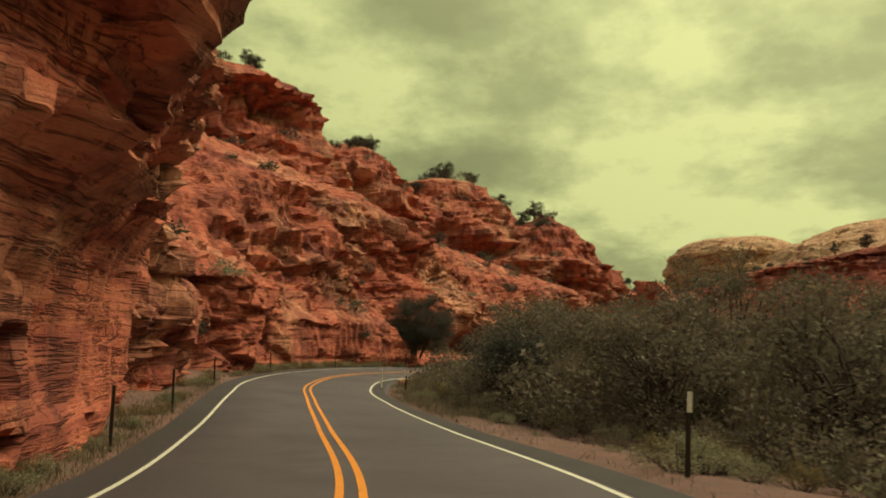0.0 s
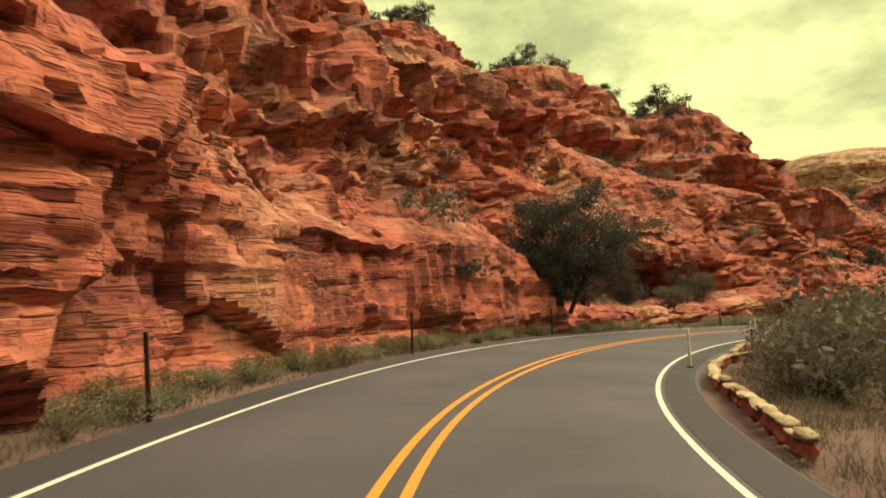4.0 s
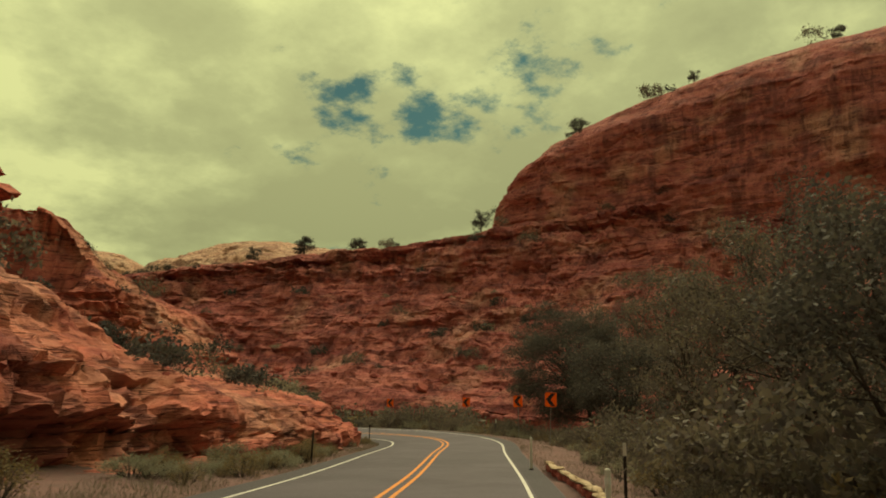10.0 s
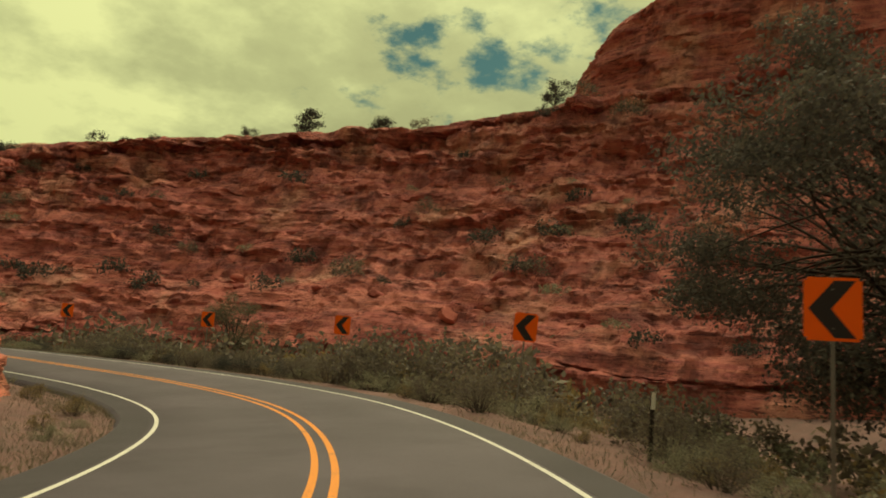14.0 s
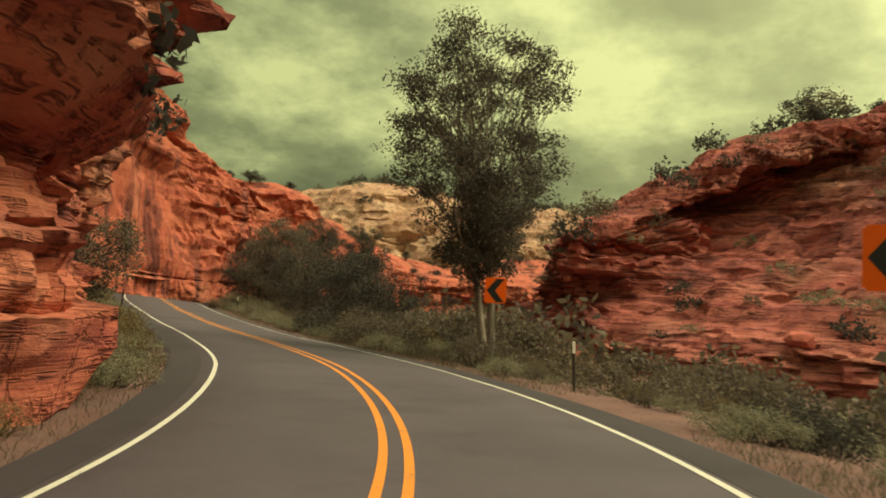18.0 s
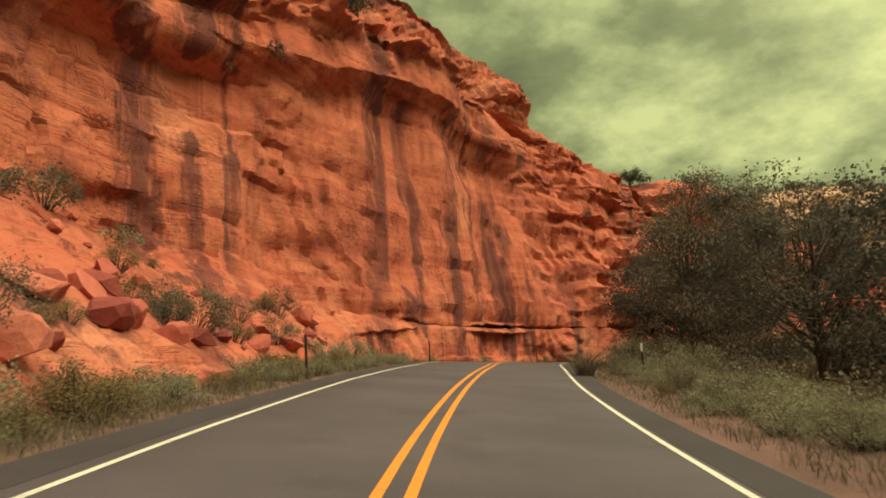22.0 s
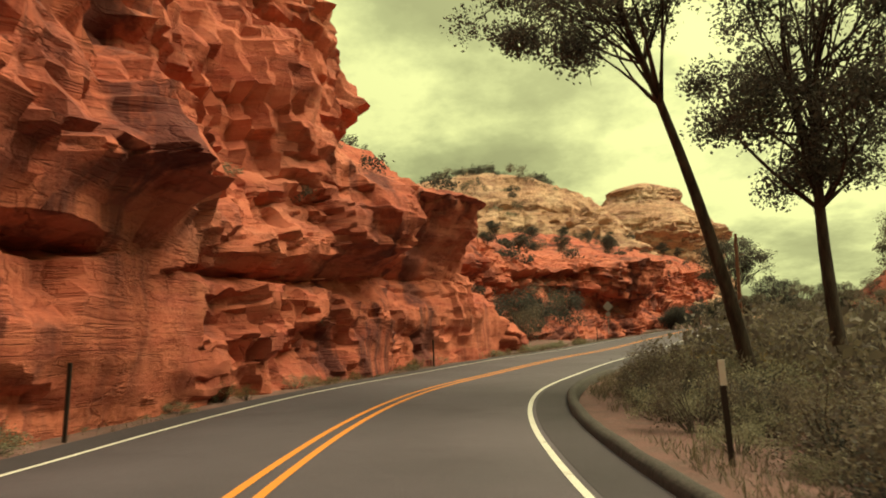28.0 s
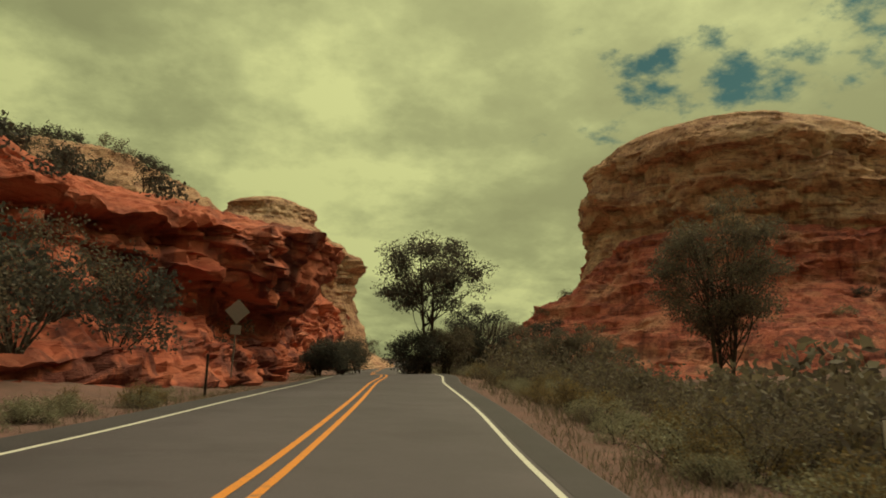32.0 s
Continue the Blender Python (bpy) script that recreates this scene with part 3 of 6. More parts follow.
    d = d + scale * broken * crumble * (0.95 * k1 * (0.06 + 0.94 * w) + 0.42 * k2 * (0.04 + 0.96 * w) - (0.16 * np.exp(-(e2 / 0.05)**2) + 0.22 * np.exp(-(e1 / 0.03)**2)) * (0.15 + 0.85 * w))
    d = d + scale * (plate * (2.4 * p1 * (0.6 + 0.4 * w) + 0.85 * p2 * (0.3 + 0.7 * w)) + blocks * (0.05 + 0.95 * w) * (1.5 * k0 - 0.4 * np.exp(-(e0 / 0.035)**2)))
    d = d * (0.5 + 0.5 * np.clip(w / 0.5, 0, 1))
    foot = np.clip((vq - 0.6) / 0.6, 0, 1)[None, :]
    out = nrm.copy()
    out[..., 2] *= 0.5
    d = d * np.where(closed, 1.0, np.clip(m - 1.6 - vq, 0, 1))[None, :]
    V = V + out * (d * steep * (0.2 + 0.8 * foot))[..., None]
    # ledges: treads and risers on the slopes
    step = np.clip(f1, 0, 1)**4
    slope = np.clip((1.0 - up) * 5, 0, 1) * np.clip(patch + 0.2, 0.3, 1)
    V[..., 2] += scale * terrace * t1 * (step - f1) * slope * foot * np.clip(w + 0.15, 0, 1) + 0.10 * fine * foot
    # the lower part of the rock stays off the road
    if name in ("cliff_south", "cliff_north"):
        _, off, zr = road_frame(V[..., 0].ravel(), V[..., 1].ravel())
        off, zr = np.abs(np.asarray(off)).reshape(V.shape[:2]), np.asarray(zr).reshape(V.shape[:2])
        lack = np.clip(5.25 + 0.5 * mid - off, 0, 6) * np.clip((5.6 - (V[..., 2] - zr)) / 1.2, 0, 1)
        flat = nrm[..., :2] / (np.linalg.norm(nrm[..., :2], axis=2)[..., None] + 1e-6)
        V[..., :2] -= flat * lack[..., None]
    ob = grid_object(name, V, mat, True, False, 0.90)
    tagged(ob, label, "rock cliff", kind="structure")
    du, dv = np.gradient(V, axis=0), np.gradient(V, axis=1)
    nn = np.cross(dv, du)
    nn /= np.linalg.norm(nn, axis=2)[..., None] + 1e-9
    lev = (np.abs(nn[..., 2]) > 0.72) & (vq[None, :] > 1.3) & (vq[None, :] < m - 2.05 + closed)
    SPOTS[name] = (V[lev], (np.ones(len(q))[:, None] * vq[None, :])[lev])
    return ob


def by_road(s, left, prof, bearing=None, up=0.0):
    """A cliff station whose foot stands so many metres left (or right, if negative) of the road's middle."""
    p = rd(s, left)
    b = bearing if bearing is not None else heading(s) + (90 if left > 0 else -90)
    return (p.x, p.y, b, p.z + up, [(0.6, -1.6), (0, 0.3)] + prof)


def left_hill():
    rows = [
        (-2.5, 7.0, None, 0.5, [(-0.2, 4), (0.5, 8), (-1.5, 14), (-1.0, 20), (5, 24), (30, 28), (40, 29)]),
        (-0.5, 7.0, None, 0.5, [(-0.2, 4), (0.5, 8), (-1.5, 13), (-1.0, 20), (5, 24), (30, 28), (40, 29)]),
        (1.2, 5.7, None, 0.5, [(0.1, 3), (0.7, 6), (-1.6, 9.5), (-1.6, 18), (4, 22), (30, 28), (40, 29)]),
        (2.1, 6.0, None, 0.55, [(0.2, 3), (0.5, 6), (0.0, 8.5), (1.4, 15), (4.5, 19), (30, 28), (40, 29)]),
        (2.8, 6.0, None, 0.7, [(0.3, 3), (0.4, 6), (0.8, 9), (1.6, 13), (4.5, 17.5), (32, 30), (42, 30)]),
        (3.8, 7.2, None, 0.8, [(0.6, 2.6), (0.3, 5.0), (0.0, 7.4), (2.4, 10.5), (7.5, 16), (36, 39), (46, 40)]),
        (4.9, 6.4, None, 0.8, [(0.6, 2.4), (0.1, 4.4), (-0.5, 6.6), (4, 9.4), (11.5, 17), (38, 41), (48, 38)]),
        (5.5, 6.3, None, 0.5, [(0.5, 2.4), (0.6, 4.4), (0.6, 6.4), (4.5, 8.6), (13.5, 17), (40, 39), (50, 35)]),
        (6.0, 6.3, None, 0.25, [(0.3, 2.4), (0.7, 4.4), (2.8, 5.6), (6, 9), (12, 18), (39, 38), (49, 33)]),
        (6.5, 6.4, None, 0.25, [(0.3, 2.4), (0.6, 4.2), (2.4, 5.6), (6, 10), (11, 20), (38, 36), (48, 31)]),
        (7.3, 6.8, None, 0.25, [(0.2, 2.0), (0.5, 4.4), (2.2, 6.4), (5.5, 12), (9, 21), (36, 32), (48, 27)]),
        (7.85, 7.8, None, 0.8, [(1.0, 1.2), (4.2, 2.8), (7, 7), (9, 13), (12, 21), (38, 31), (48, 26)]),
        (8.4, 7.4, None, 0.8, [(0.8, 1.3), (6.6, 2.6), (4.2, 8.2), (9, 13), (11, 21), (34, 30), (46, 25)]),
        (9.6, 7.8, None, 0.8, [(0.8, 1.6), (6.8, 3.2), (4.4, 8.2), (10, 12.5), (15, 16.5), (34, 27), (46, 23)]),
        (10.6, 7.6, None, 1.0, [(0.8, 2.0), (3.2, 4.0), (6.5, 7.4), (9.6, 11.5), (12.5, 14.5), (34, 22), (46, 19)]),
        (11.3, 7.4, None, 1.0, [(0.8, 2.2), (2.6, 4.6), (6.0, 7.4), (7.4, 12.0), (10.5, 14.5), (36, 20), (46, 18)]),
        (12.0, 7.2, None, 1.0, [(0.8, 2.1), (2.6, 3.8), (5.5, 5.2), (11, 8.0), (18, 12), (36, 19), (46, 18)]),
        (12.9, 6.8, None, 0.6, [(0.7, 1.6), (2.0, 2.6), (5.0, 3.5), (10, 4.6), (17, 6), (30, 10), (42, 13)]),
        (14.0, 6.4, 25, 0.45, [(0.6, 1.5), (1.6, 2.5), (4.0, 3.2), (8, 3.9), (14, 4.8), (26, 8), (34, 13)]),
        (15.2, 6.6, 60, 0.45, [(0.6, 1.5), (1.6, 2.6), (3.6, 3.4), (7, 4.2), (12, 5), (20, 7), (26, 10)]),
        (16.6, 6.8, 85, 0.6, [(0.4, 2.0), (1.5, 3.4), (3, 4.4), (5, 5.4), (9, 6.5), (16, 8), (24, 12)]),
        (17.6, 6.4, 106, 0.5, [(0.3, 2.4), (0.6, 4.2), (0.8, 5.6), (1.8, 7.4), (5, 8.8), (14, 11), (22, 14)]),
        (18.8, 6.0, 122, 0.4, [(0.5, 2.6), (0.9, 4.6), (-1.2, 6.2), (-0.4, 11.0), (3, 13.5), (14, 16), (22, 18)]),
        (19.7, 6.2, 134, 0.4, [(0.5, 2.6), (0.9, 4.4), (-1.5, 6.0), (0.3, 12.0), (4, 15), (14, 17), (24, 20)]),
        (20.3, 6.8, 146, 0.5, [(0.4, 2.6), (0.9, 4.2), (-0.4, 6.4), (1.8, 11), (5, 14), (14, 17), (22, 20)]),
        (20.9, 7.4, 150, 0.5, [(0.5, 2.6), (0.9, 4.6), (0.7, 7.5), (1.6, 11), (5, 14), (14, 17), (22, 20)]),
        (21.4, 8.2, 165, 0.5, [(0.5, 2.6), (1.0, 4.6), (1.0, 7.5), (2.0, 11), (5, 14), (14, 17), (22, 20)]),
        (21.65, 11.5, 185, 0.6, [(0.6, 2.6), (1.4, 4.6), (2.4, 7.5), (4.0, 11), (7, 14), (12, 16), (18, 18)]),
    ]
    st = [by_road(s, o, prof, b) for s, o, b, _, prof in rows]
    return cliff("cliff_south", st, RED_ROCK, "red layered sandstone cliff with ledges beside the road", 0.25, 11, [r[3] for r in rows], blocks=1.0, upper=(3.9, 1.0))


def north_wall():
    rows = [
        (19.7, 12.0, 105, 0.6, [(2.5, 1.8), (8, 5.0), (9, 9), (9.4, 12), (9.2, 14), (11, 16), (20, 20), (24, 19)]),
        (20.8, 9.5, 112, 0.5, [(3.5, 2.4), (11, 7.0), (11.8, 11), (12.6, 15), (12.2, 17), (14, 20), (22, 27), (28, 27)]),
        (22.0, 7.6, None, 0.35, [(3.5, 3.2), (11.0, 9.5), (11.6, 11.5), (12, 14), (11.0, 15.5), (13, 18.5), (20, 29), (28, 30)]),
        (23.2, 7.4, None, 0.25, [(3.5, 3.2), (9.6, 8.8), (10.3, 11), (10.8, 14), (9.4, 16), (11, 19), (18, 29), (28, 31)]),
        (24.4, 7.6, None, 0.15, [(2.5, 2.4), (7.0, 6.2), (7.6, 9.5), (8.0, 14.5), (6.6, 16.5), (8, 19.5), (13, 27), (26, 32)]),
        (25.6, 7.6, None, 0.1, [(1.4, 2.0), (3.2, 4.4), (3.6, 9), (4.2, 16.5), (2.6, 18.5), (3.6, 21.5), (8.5, 28), (24, 33)]),
        (26.6, 7.3, None, 0.1, [(0.3, 2.6), (1.3, 3.1), (0.9, 3.7), (2.6, 19), (0.8, 21.5), (1.5, 25), (4.0, 31.5), (22, 36)]),
        (27.6, 6.8, None, 0.15, [(0.1, 2.9), (1.2, 3.4), (0.4, 3.9), (2.6, 19), (0.8, 22), (1.4, 26), (4.5, 32.5), (22, 37)]),
        (28.4, 6.5, None, 0.3, [(0.1, 3.0), (1.2, 3.5), (0.4, 4.0), (2.4, 17), (1.0, 20.5), (2.0, 25), (6.5, 30), (24, 34)]),
        (29.2, 6.0, None, 0.7, [(0.1, 3.2), (1.2, 3.7), (0.3, 4.3), (1.2, 8.2), (2.2, 15), (3.0, 23), (12, 26), (26, 30)]),
        (30.2, 5.8, None, 0.8, [(0.1, 3.4), (1.2, 4.0), (0.2, 4.7), (1.8, 8), (3.0, 14), (4.4, 20.5), (12, 23), (24, 25)]),
        (31.0, 5.6, None, 0.5, [(0.1, 3.0), (1.3, 4.6), (0.1, 6.0), (-0.6, 8.8), (2.5, 10.5), (4.2, 13.5), (5.0, 22.0), (14, 25)]),
        (31.4, 5.5, None, 0.4, [(0.1, 3.0), (1.2, 4.7), (0.0, 6.1), (-1.5, 9.2), (1.8, 10.4), (4.4, 13.0), (5.4, 20.5), (16, 23)]),
        (31.85, 5.4, None, 0.4, [(0.2, 3.0), (1.2, 4.8), (0.0, 6.2), (-2.3, 9.2), (1.5, 10.2), (6.0, 12.0), (10.0, 16.0), (20, 20)]),
        (32.1, 5.8, None, 0.6, [(0.2, 2.6), (1.2, 4.0), (2.4, 5.2), (2.6, 7.5), (5.0, 9.0), (8.0, 11.5), (12.0, 15.0), (22, 19)]),
        (32.8, 6.4, None, 0.8, [(0.6, 2.0), (2.0, 3.6), (3.2, 4.8), (2.0, 6.8), (4.6, 8.9), (7.5, 12.0), (12.6, 17.0), (24, 21.5)]),
        (33.4, 7.0, None, 1.0, [(1.0, 1.8), (3.0, 3.2), (4.5, 4.8), (5.5, 7.0), (6.5, 8.8), (8.0, 11.0), (14, 15.5), (24, 19)]),
        (34.6, 6.4, None, 1.0, [(1.0, 1.8), (2.5, 3.2), (3.0, 4.6), (3.3, 7.4), (5.0, 8.4), (7.0, 9.6), (14, 12), (24, 15)]),
        (35.8, 5.8, None, 1.0, [(0.6, 2.2), (1.2, 4.0), (0.2, 5.8), (-2.4, 8.4), (1.0, 9.2), (5.0, 9.8), (18, 11), (28, 14)]),
        (36.3, 7.0, None, 1.0, [(0.6, 2.2), (1.4, 4.0), (2.0, 5.8), (2.4, 7.5), (4.0, 8.2), (6.0, 9.0), (18, 11), (28, 14)]),
        (36.7, 9.0, None, 1.0, [(0.8, 2.6), (2.0, 5.0), (2.6, 7.0), (3.0, 9.5), (4.5, 11.0), (8.0, 12.5), (18, 15), (28, 18)]),
        (37.2, 9.0, None, 1.0, [(1.0, 3.0), (2.4, 6.0), (3.0, 8.5), (3.4, 11.5), (5.0, 13.0), (8.0, 15), (18, 18), (28, 21)]),
        (38.2, 10.0, None, 1.0, [(1.0, 3.0), (2.4, 6.0), (3.0, 9.0), (3.4, 13), (5.0, 15), (8.0, 17), (18, 21), (28, 25)]),
    ]
    st = [by_road(s, o, prof, b) for s, o, b, _, prof in rows]
    return cliff("cliff_north", st, WALL_ROCK, "tall orange sandstone wall with dark streaks above the road", 0.25, 31, [r[3] for r in rows], 0.6, 0.8, fine_knots=7, broken=0.4, blocks=0.3, plate=1.5, upper=(6.6, 0.7))


def ring(name, cx, cy, z, radii, prof, mat, label, res=1.5, seed=3, **more):
    """A butte or hill: radii at even steps round it, prof in fractions of the radius and metres up."""
    st = []
    n = len(radii)
    for i, r in enumerate(radii):
        a = 2 * math.pi * i / n
        st.append((cx + r * math.cos(a), cy + r * math.sin(a), math.degrees(a) + 90, z, [(o * r, u) for o, u in prof]))
    return cliff(name, st, mat, label, res, seed, closed=True, **more)


left_hill()
north_wall()
# the high headland inside the first bends
ring("headland", 15, 160, -2, [17, 16, 15, 15, 17, 17, 17, 17], [(-0.45, -4), (-0.10, 6), (0.04, 12), (0.07, 16), (0.10, 17.6), (0.24, 19.4), (0.5, 24.8), (1.0, 29.5)], RED_ROCK, "high red sandstone headland with an overhanging rim", 0.6, 5, scale=1.5)
ring("dome_hill", -44, 122, -2, [28, 28, 26, 26, 26, 26, 26, 28], [(-0.2, 4), (0, 16), (0.1, 26), (0.25, 33), (0.38, 37), (0.43, 42), (0.68, 45.5), (1.0, 46)], RED_ROCK, "rounded red sandstone dome above the cliffs", 0.8, 6, scale=1.5)
# the long ridge that joins the dome to the headland
ring("middle_ridge", -9, 169, -2, [25, 25, 24, 22, 22, 22, 22, 24], [(-0.3, -4), (-0.05, 10), (0.04, 16), (0.08, 23), (0.25, 30), (0.5, 36), (1.0, 39)], RED_ROCK, "stepped red sandstone ridge behind the roadside cliff", 0.8, 15, scale=1.5)
ring("upper_ridge", -25, 149, -2, [19, 20, 20, 20, 20, 20, 18, 18], [(-0.3, -4), (-0.05, 12), (0.04, 20), (0.10, 27), (0.3, 33), (0.55, 38), (1.0, 41)], RED_ROCK, "stepped red sandstone shoulder below the dome", 0.8, 16, scale=1.5)


def long_wall(name, pts, tops, foot, prof, mat, label, res, seed, wide=None, own=None, **more):
    """A wall along a line, the rock on its right hand; prof: (metres in, share of the top); own: stations with a profile in metres."""
    st = []
    for i, (x, y) in enumerate(pts):
        a, b = pts[max(i - 1, 0)], pts[min(i + 1, len(pts) - 1)]
        bear = math.degrees(math.atan2(-(b[0] - a[0]), b[1] - a[1])) - 90
        rows = own[i] if own and i in own else [(o * (wide[i] if wide else 1.0), u * tops[i]) for o, u in prof]
        st.append((x, y, bear, foot, rows))
    return cliff(name, st, mat, label, res, seed, **more)


long_wall("cliff_east", [(150, 60), (132, 100), (118, 140), (109, 170), (104, 188), (96, 214), (84, 231), (66, 240), (58, 246), (51, 262), (52, 285), (58, 320), (72, 350), (100, 390)],
          [46, 46, 45, 43, 42, 39.5, 34, 27, 20, 24, 20, 8, 6, 6], -7, [(0, -0.06), (0.5, 0.08), (5, 0.15), (14, 0.29), (22, 0.43), (29, 0.57), (37, 0.74), (44, 0.93), (46.5, 1.02), (80, 1.06)],
          DEEP_ROCK, "long curved red sandstone wall with bushy ledges", 0.42, 51, wide=[1, 1, 1, 1, 1, 1, 0.8, 0.75, 0.5, 0.55, 0.4, 0.3, 0.3, 0.3],
          own={8: [(0, -1.2), (0.4, 3), (0.6, 6), (1.0, 9), (2.0, 11.5), (5, 13.2), (10, 14.5), (16, 17), (22, 20), (40, 24)],
               9: [(0, -1.2), (0.5, 3), (1.0, 6), (2.0, 9), (4.0, 12), (8, 15), (14, 19), (20, 23), (24, 25), (40, 27)]},
          style=1.15, scale=1.15, fine_knots=9, blocks=0.8, layer=(0.5, 1.6), terrace=1.0)
long_wall("upper_wall", [(178, -20), (172, 40), (165, 95), (160, 140), (157, 180), (156, 203), (162, 215), (176, 226), (200, 247)],
          [46, 46, 44, 42, 38, 32, 26, 17, 6], 32, [(-2, -0.1), (0, 0.05), (2.5, 0.45), (5, 0.68), (12, 0.86), (24, 1.0), (60, 1.05)],
          DEEP_ROCK, "massive smooth red sandstone wall on top of the ledges", 0.8, 8,
          own={5: [(-2, -2), (0, 3), (1.5, 15), (3, 20), (7, 24), (14, 29), (40, 33)], 6: [(-2, -2), (0, 2), (1.5, 12), (3, 16), (6, 18), (12, 21), (40, 24)], 7: [(-2, -2), (0, 1), (1.0, 6), (3, 10), (6, 13), (12, 15), (40, 17)]},
          style=0.25, scale=2.0)
ring("back_ridge", 200, 352, 0, [60, 60, 60, 62, 70, 70, 66, 60], [(-0.12, -8), (-0.05, 26), (0.04, 36), (0.2, 44), (0.45, 52), (0.7, 57), (1.0, 60)], PALE_ROCK, "pale sandstone ridge behind the red ledges", 1.4, 14, rough=1.6, scale=2.5)
ring("butte_foot", 165, 455, 0, [86, 84, 80, 76, 84, 90, 88, 84], [(0, -6), (0.1, 3), (0.25, 12), (0.36, 20), (0.42, 27), (0.5, 32), (1.0, 36)], RED_ROCK, "red ledges and scree round the foot of the butte", 1.3, 19, scale=2.5)
ring("butte", 165, 455, 0, [34, 40, 40, 40, 47, 46, 41, 34], [(-0.1, 16), (0, 30), (0.02, 43), (0.05, 52), (0.13, 56.5), (0.3, 60), (0.6, 62), (1.0, 62.5)], PALE_ROCK, "pale tan sandstone butte with sheer sides", 0.9, 9, style=0.35, scale=3.0, broken=1.4, blocks=1.2)
ring("far_mesa", -125, 605, 0, [80, 90, 80, 70, 85, 90, 85, 80], [(-0.5, 0), (-0.1, 26), (0.05, 50), (0.25, 66), (0.6, 76), (1.0, 80)], PALE_ROCK, "distant pale sandstone mesa with rounded domes", 2.5, 10, rough=2.5, scale=4.0)
ring("pale_dome", 52, 519, 0, [24, 24, 25, 25, 27, 26, 24, 23], [(-0.4, -6), (-0.1, 22), (0.0, 31), (0.2, 36), (0.45, 39.5), (0.6, 45), (1.0, 47.5)], PALE_ROCK, "small pale sandstone dome beyond the road", 1.0, 13, rough=0.8, style=0.6, scale=1.6)
ring("pale_ridge", 2, 505, 0, [52, 50, 50, 60, 70, 60, 50, 50], [(-0.6, 0), (-0.1, 14), (0.05, 28), (0.2, 36), (0.5, 44), (1.0, 50)], PALE_ROCK, "pale sandstone ridge beyond the road", 1.4, 12, rough=2.0, scale=3.0)


# ---- plants ----
def leaf_material(name, cols, rough=0.7):
    k = Mat(name, rough, 0, 0.25)
    c = k.ramp(k.island(), [(i / max(1, len(cols) - 1), c) for i, c in enumerate(cols)])
    n = k.noise(0.6, 3)
    c = k.mix(k.ramp(n, [(0.35, 0.0), (0.65, 0.35)]), c, cols[0])
    k.color(c)
    thin = k.node("ShaderNodeBsdfTranslucent")
    k.put(thin.inputs["Color"], c)
    both = k.node("ShaderNodeMixShader")
    both.inputs[0].default_value = 0.38
    k.nt.links.new(k.b.outputs[0], both.inputs[1])
    k.nt.links.new(thin.outputs[0], both.inputs[2])
    k.nt.links.new(both.outputs[0], k.nt.nodes["Material Output"].inputs["Surface"])
    return k.m


def bark_material(name, a, b):
    k = Mat(name, 0.9, 0, 0.15)
    n = k.noise(5.0, 6, 0.7, (1, 1, 0.2))
    k.color(k.ramp(n, [(0.35, a), (0.65, b)]))
    k.bump(n, 0.8, 0.03)
    return k.m


SAGE = leaf_material("sage_leaves", [(0.150, 0.140, 0.108), (0.245, 0.235, 0.165), (0.335, 0.325, 0.215)])
OLIVE = leaf_material("olive_leaves", [(0.090, 0.072, 0.066), (0.148, 0.124, 0.094), (0.205, 0.174, 0.116)])
GOLDEN = leaf_material("yellow_flowered_leaves", [(0.110, 0.088, 0.060), (0.190, 0.145, 0.080), (0.290, 0.200, 0.080)])
DARK = leaf_material("dark_juniper_leaves", [(0.044, 0.042, 0.042), (0.068, 0.066, 0.058), (0.098, 0.094, 0.072)])
POPLAR = leaf_material("poplar_leaves", [(0.058, 0.051, 0.050), (0.094, 0.086, 0.072), (0.142, 0.128, 0.095)])
STRAW = leaf_material("dry_grass", [(0.110, 0.085, 0.066), (0.170, 0.132, 0.098), (0.230, 0.182, 0.135)])
GREEN_GRASS = leaf_material("green_grass", [(0.090, 0.082, 0.058), (0.135, 0.122, 0.082), (0.195, 0.165, 0.105)])
BARK = bark_material("grey_brown_bark", (0.035, 0.026, 0.022), (0.095, 0.075, 0.062))
PALE_BARK = bark_material("pale_bark", (0.12, 0.10, 0.085), (0.28, 0.25, 0.21))


def leaf_arrays(centres, size, rng, droop=0.0):
    """Four-cornered leaves, one at each centre, turned at random."""
    n = len(centres)
    a = rng.normal(size=(n, 3))
    a /= np.linalg.norm(a, axis=1)[:, None]
    b = rng.normal(size=(n, 3))
    b -= (b * a).sum(1)[:, None] * a
    b /= np.linalg.norm(b, axis=1)[:, None]
    s = size * rng.uniform(0.6, 1.4, (n, 1))
    p = np.stack([centres - a * s, centres + b * s * 0.55, centres + a * s, centres - b * s * 0.55], 1).reshape(-1, 3)
    f = np.arange(4 * n).reshape(n, 4)
    return p, f


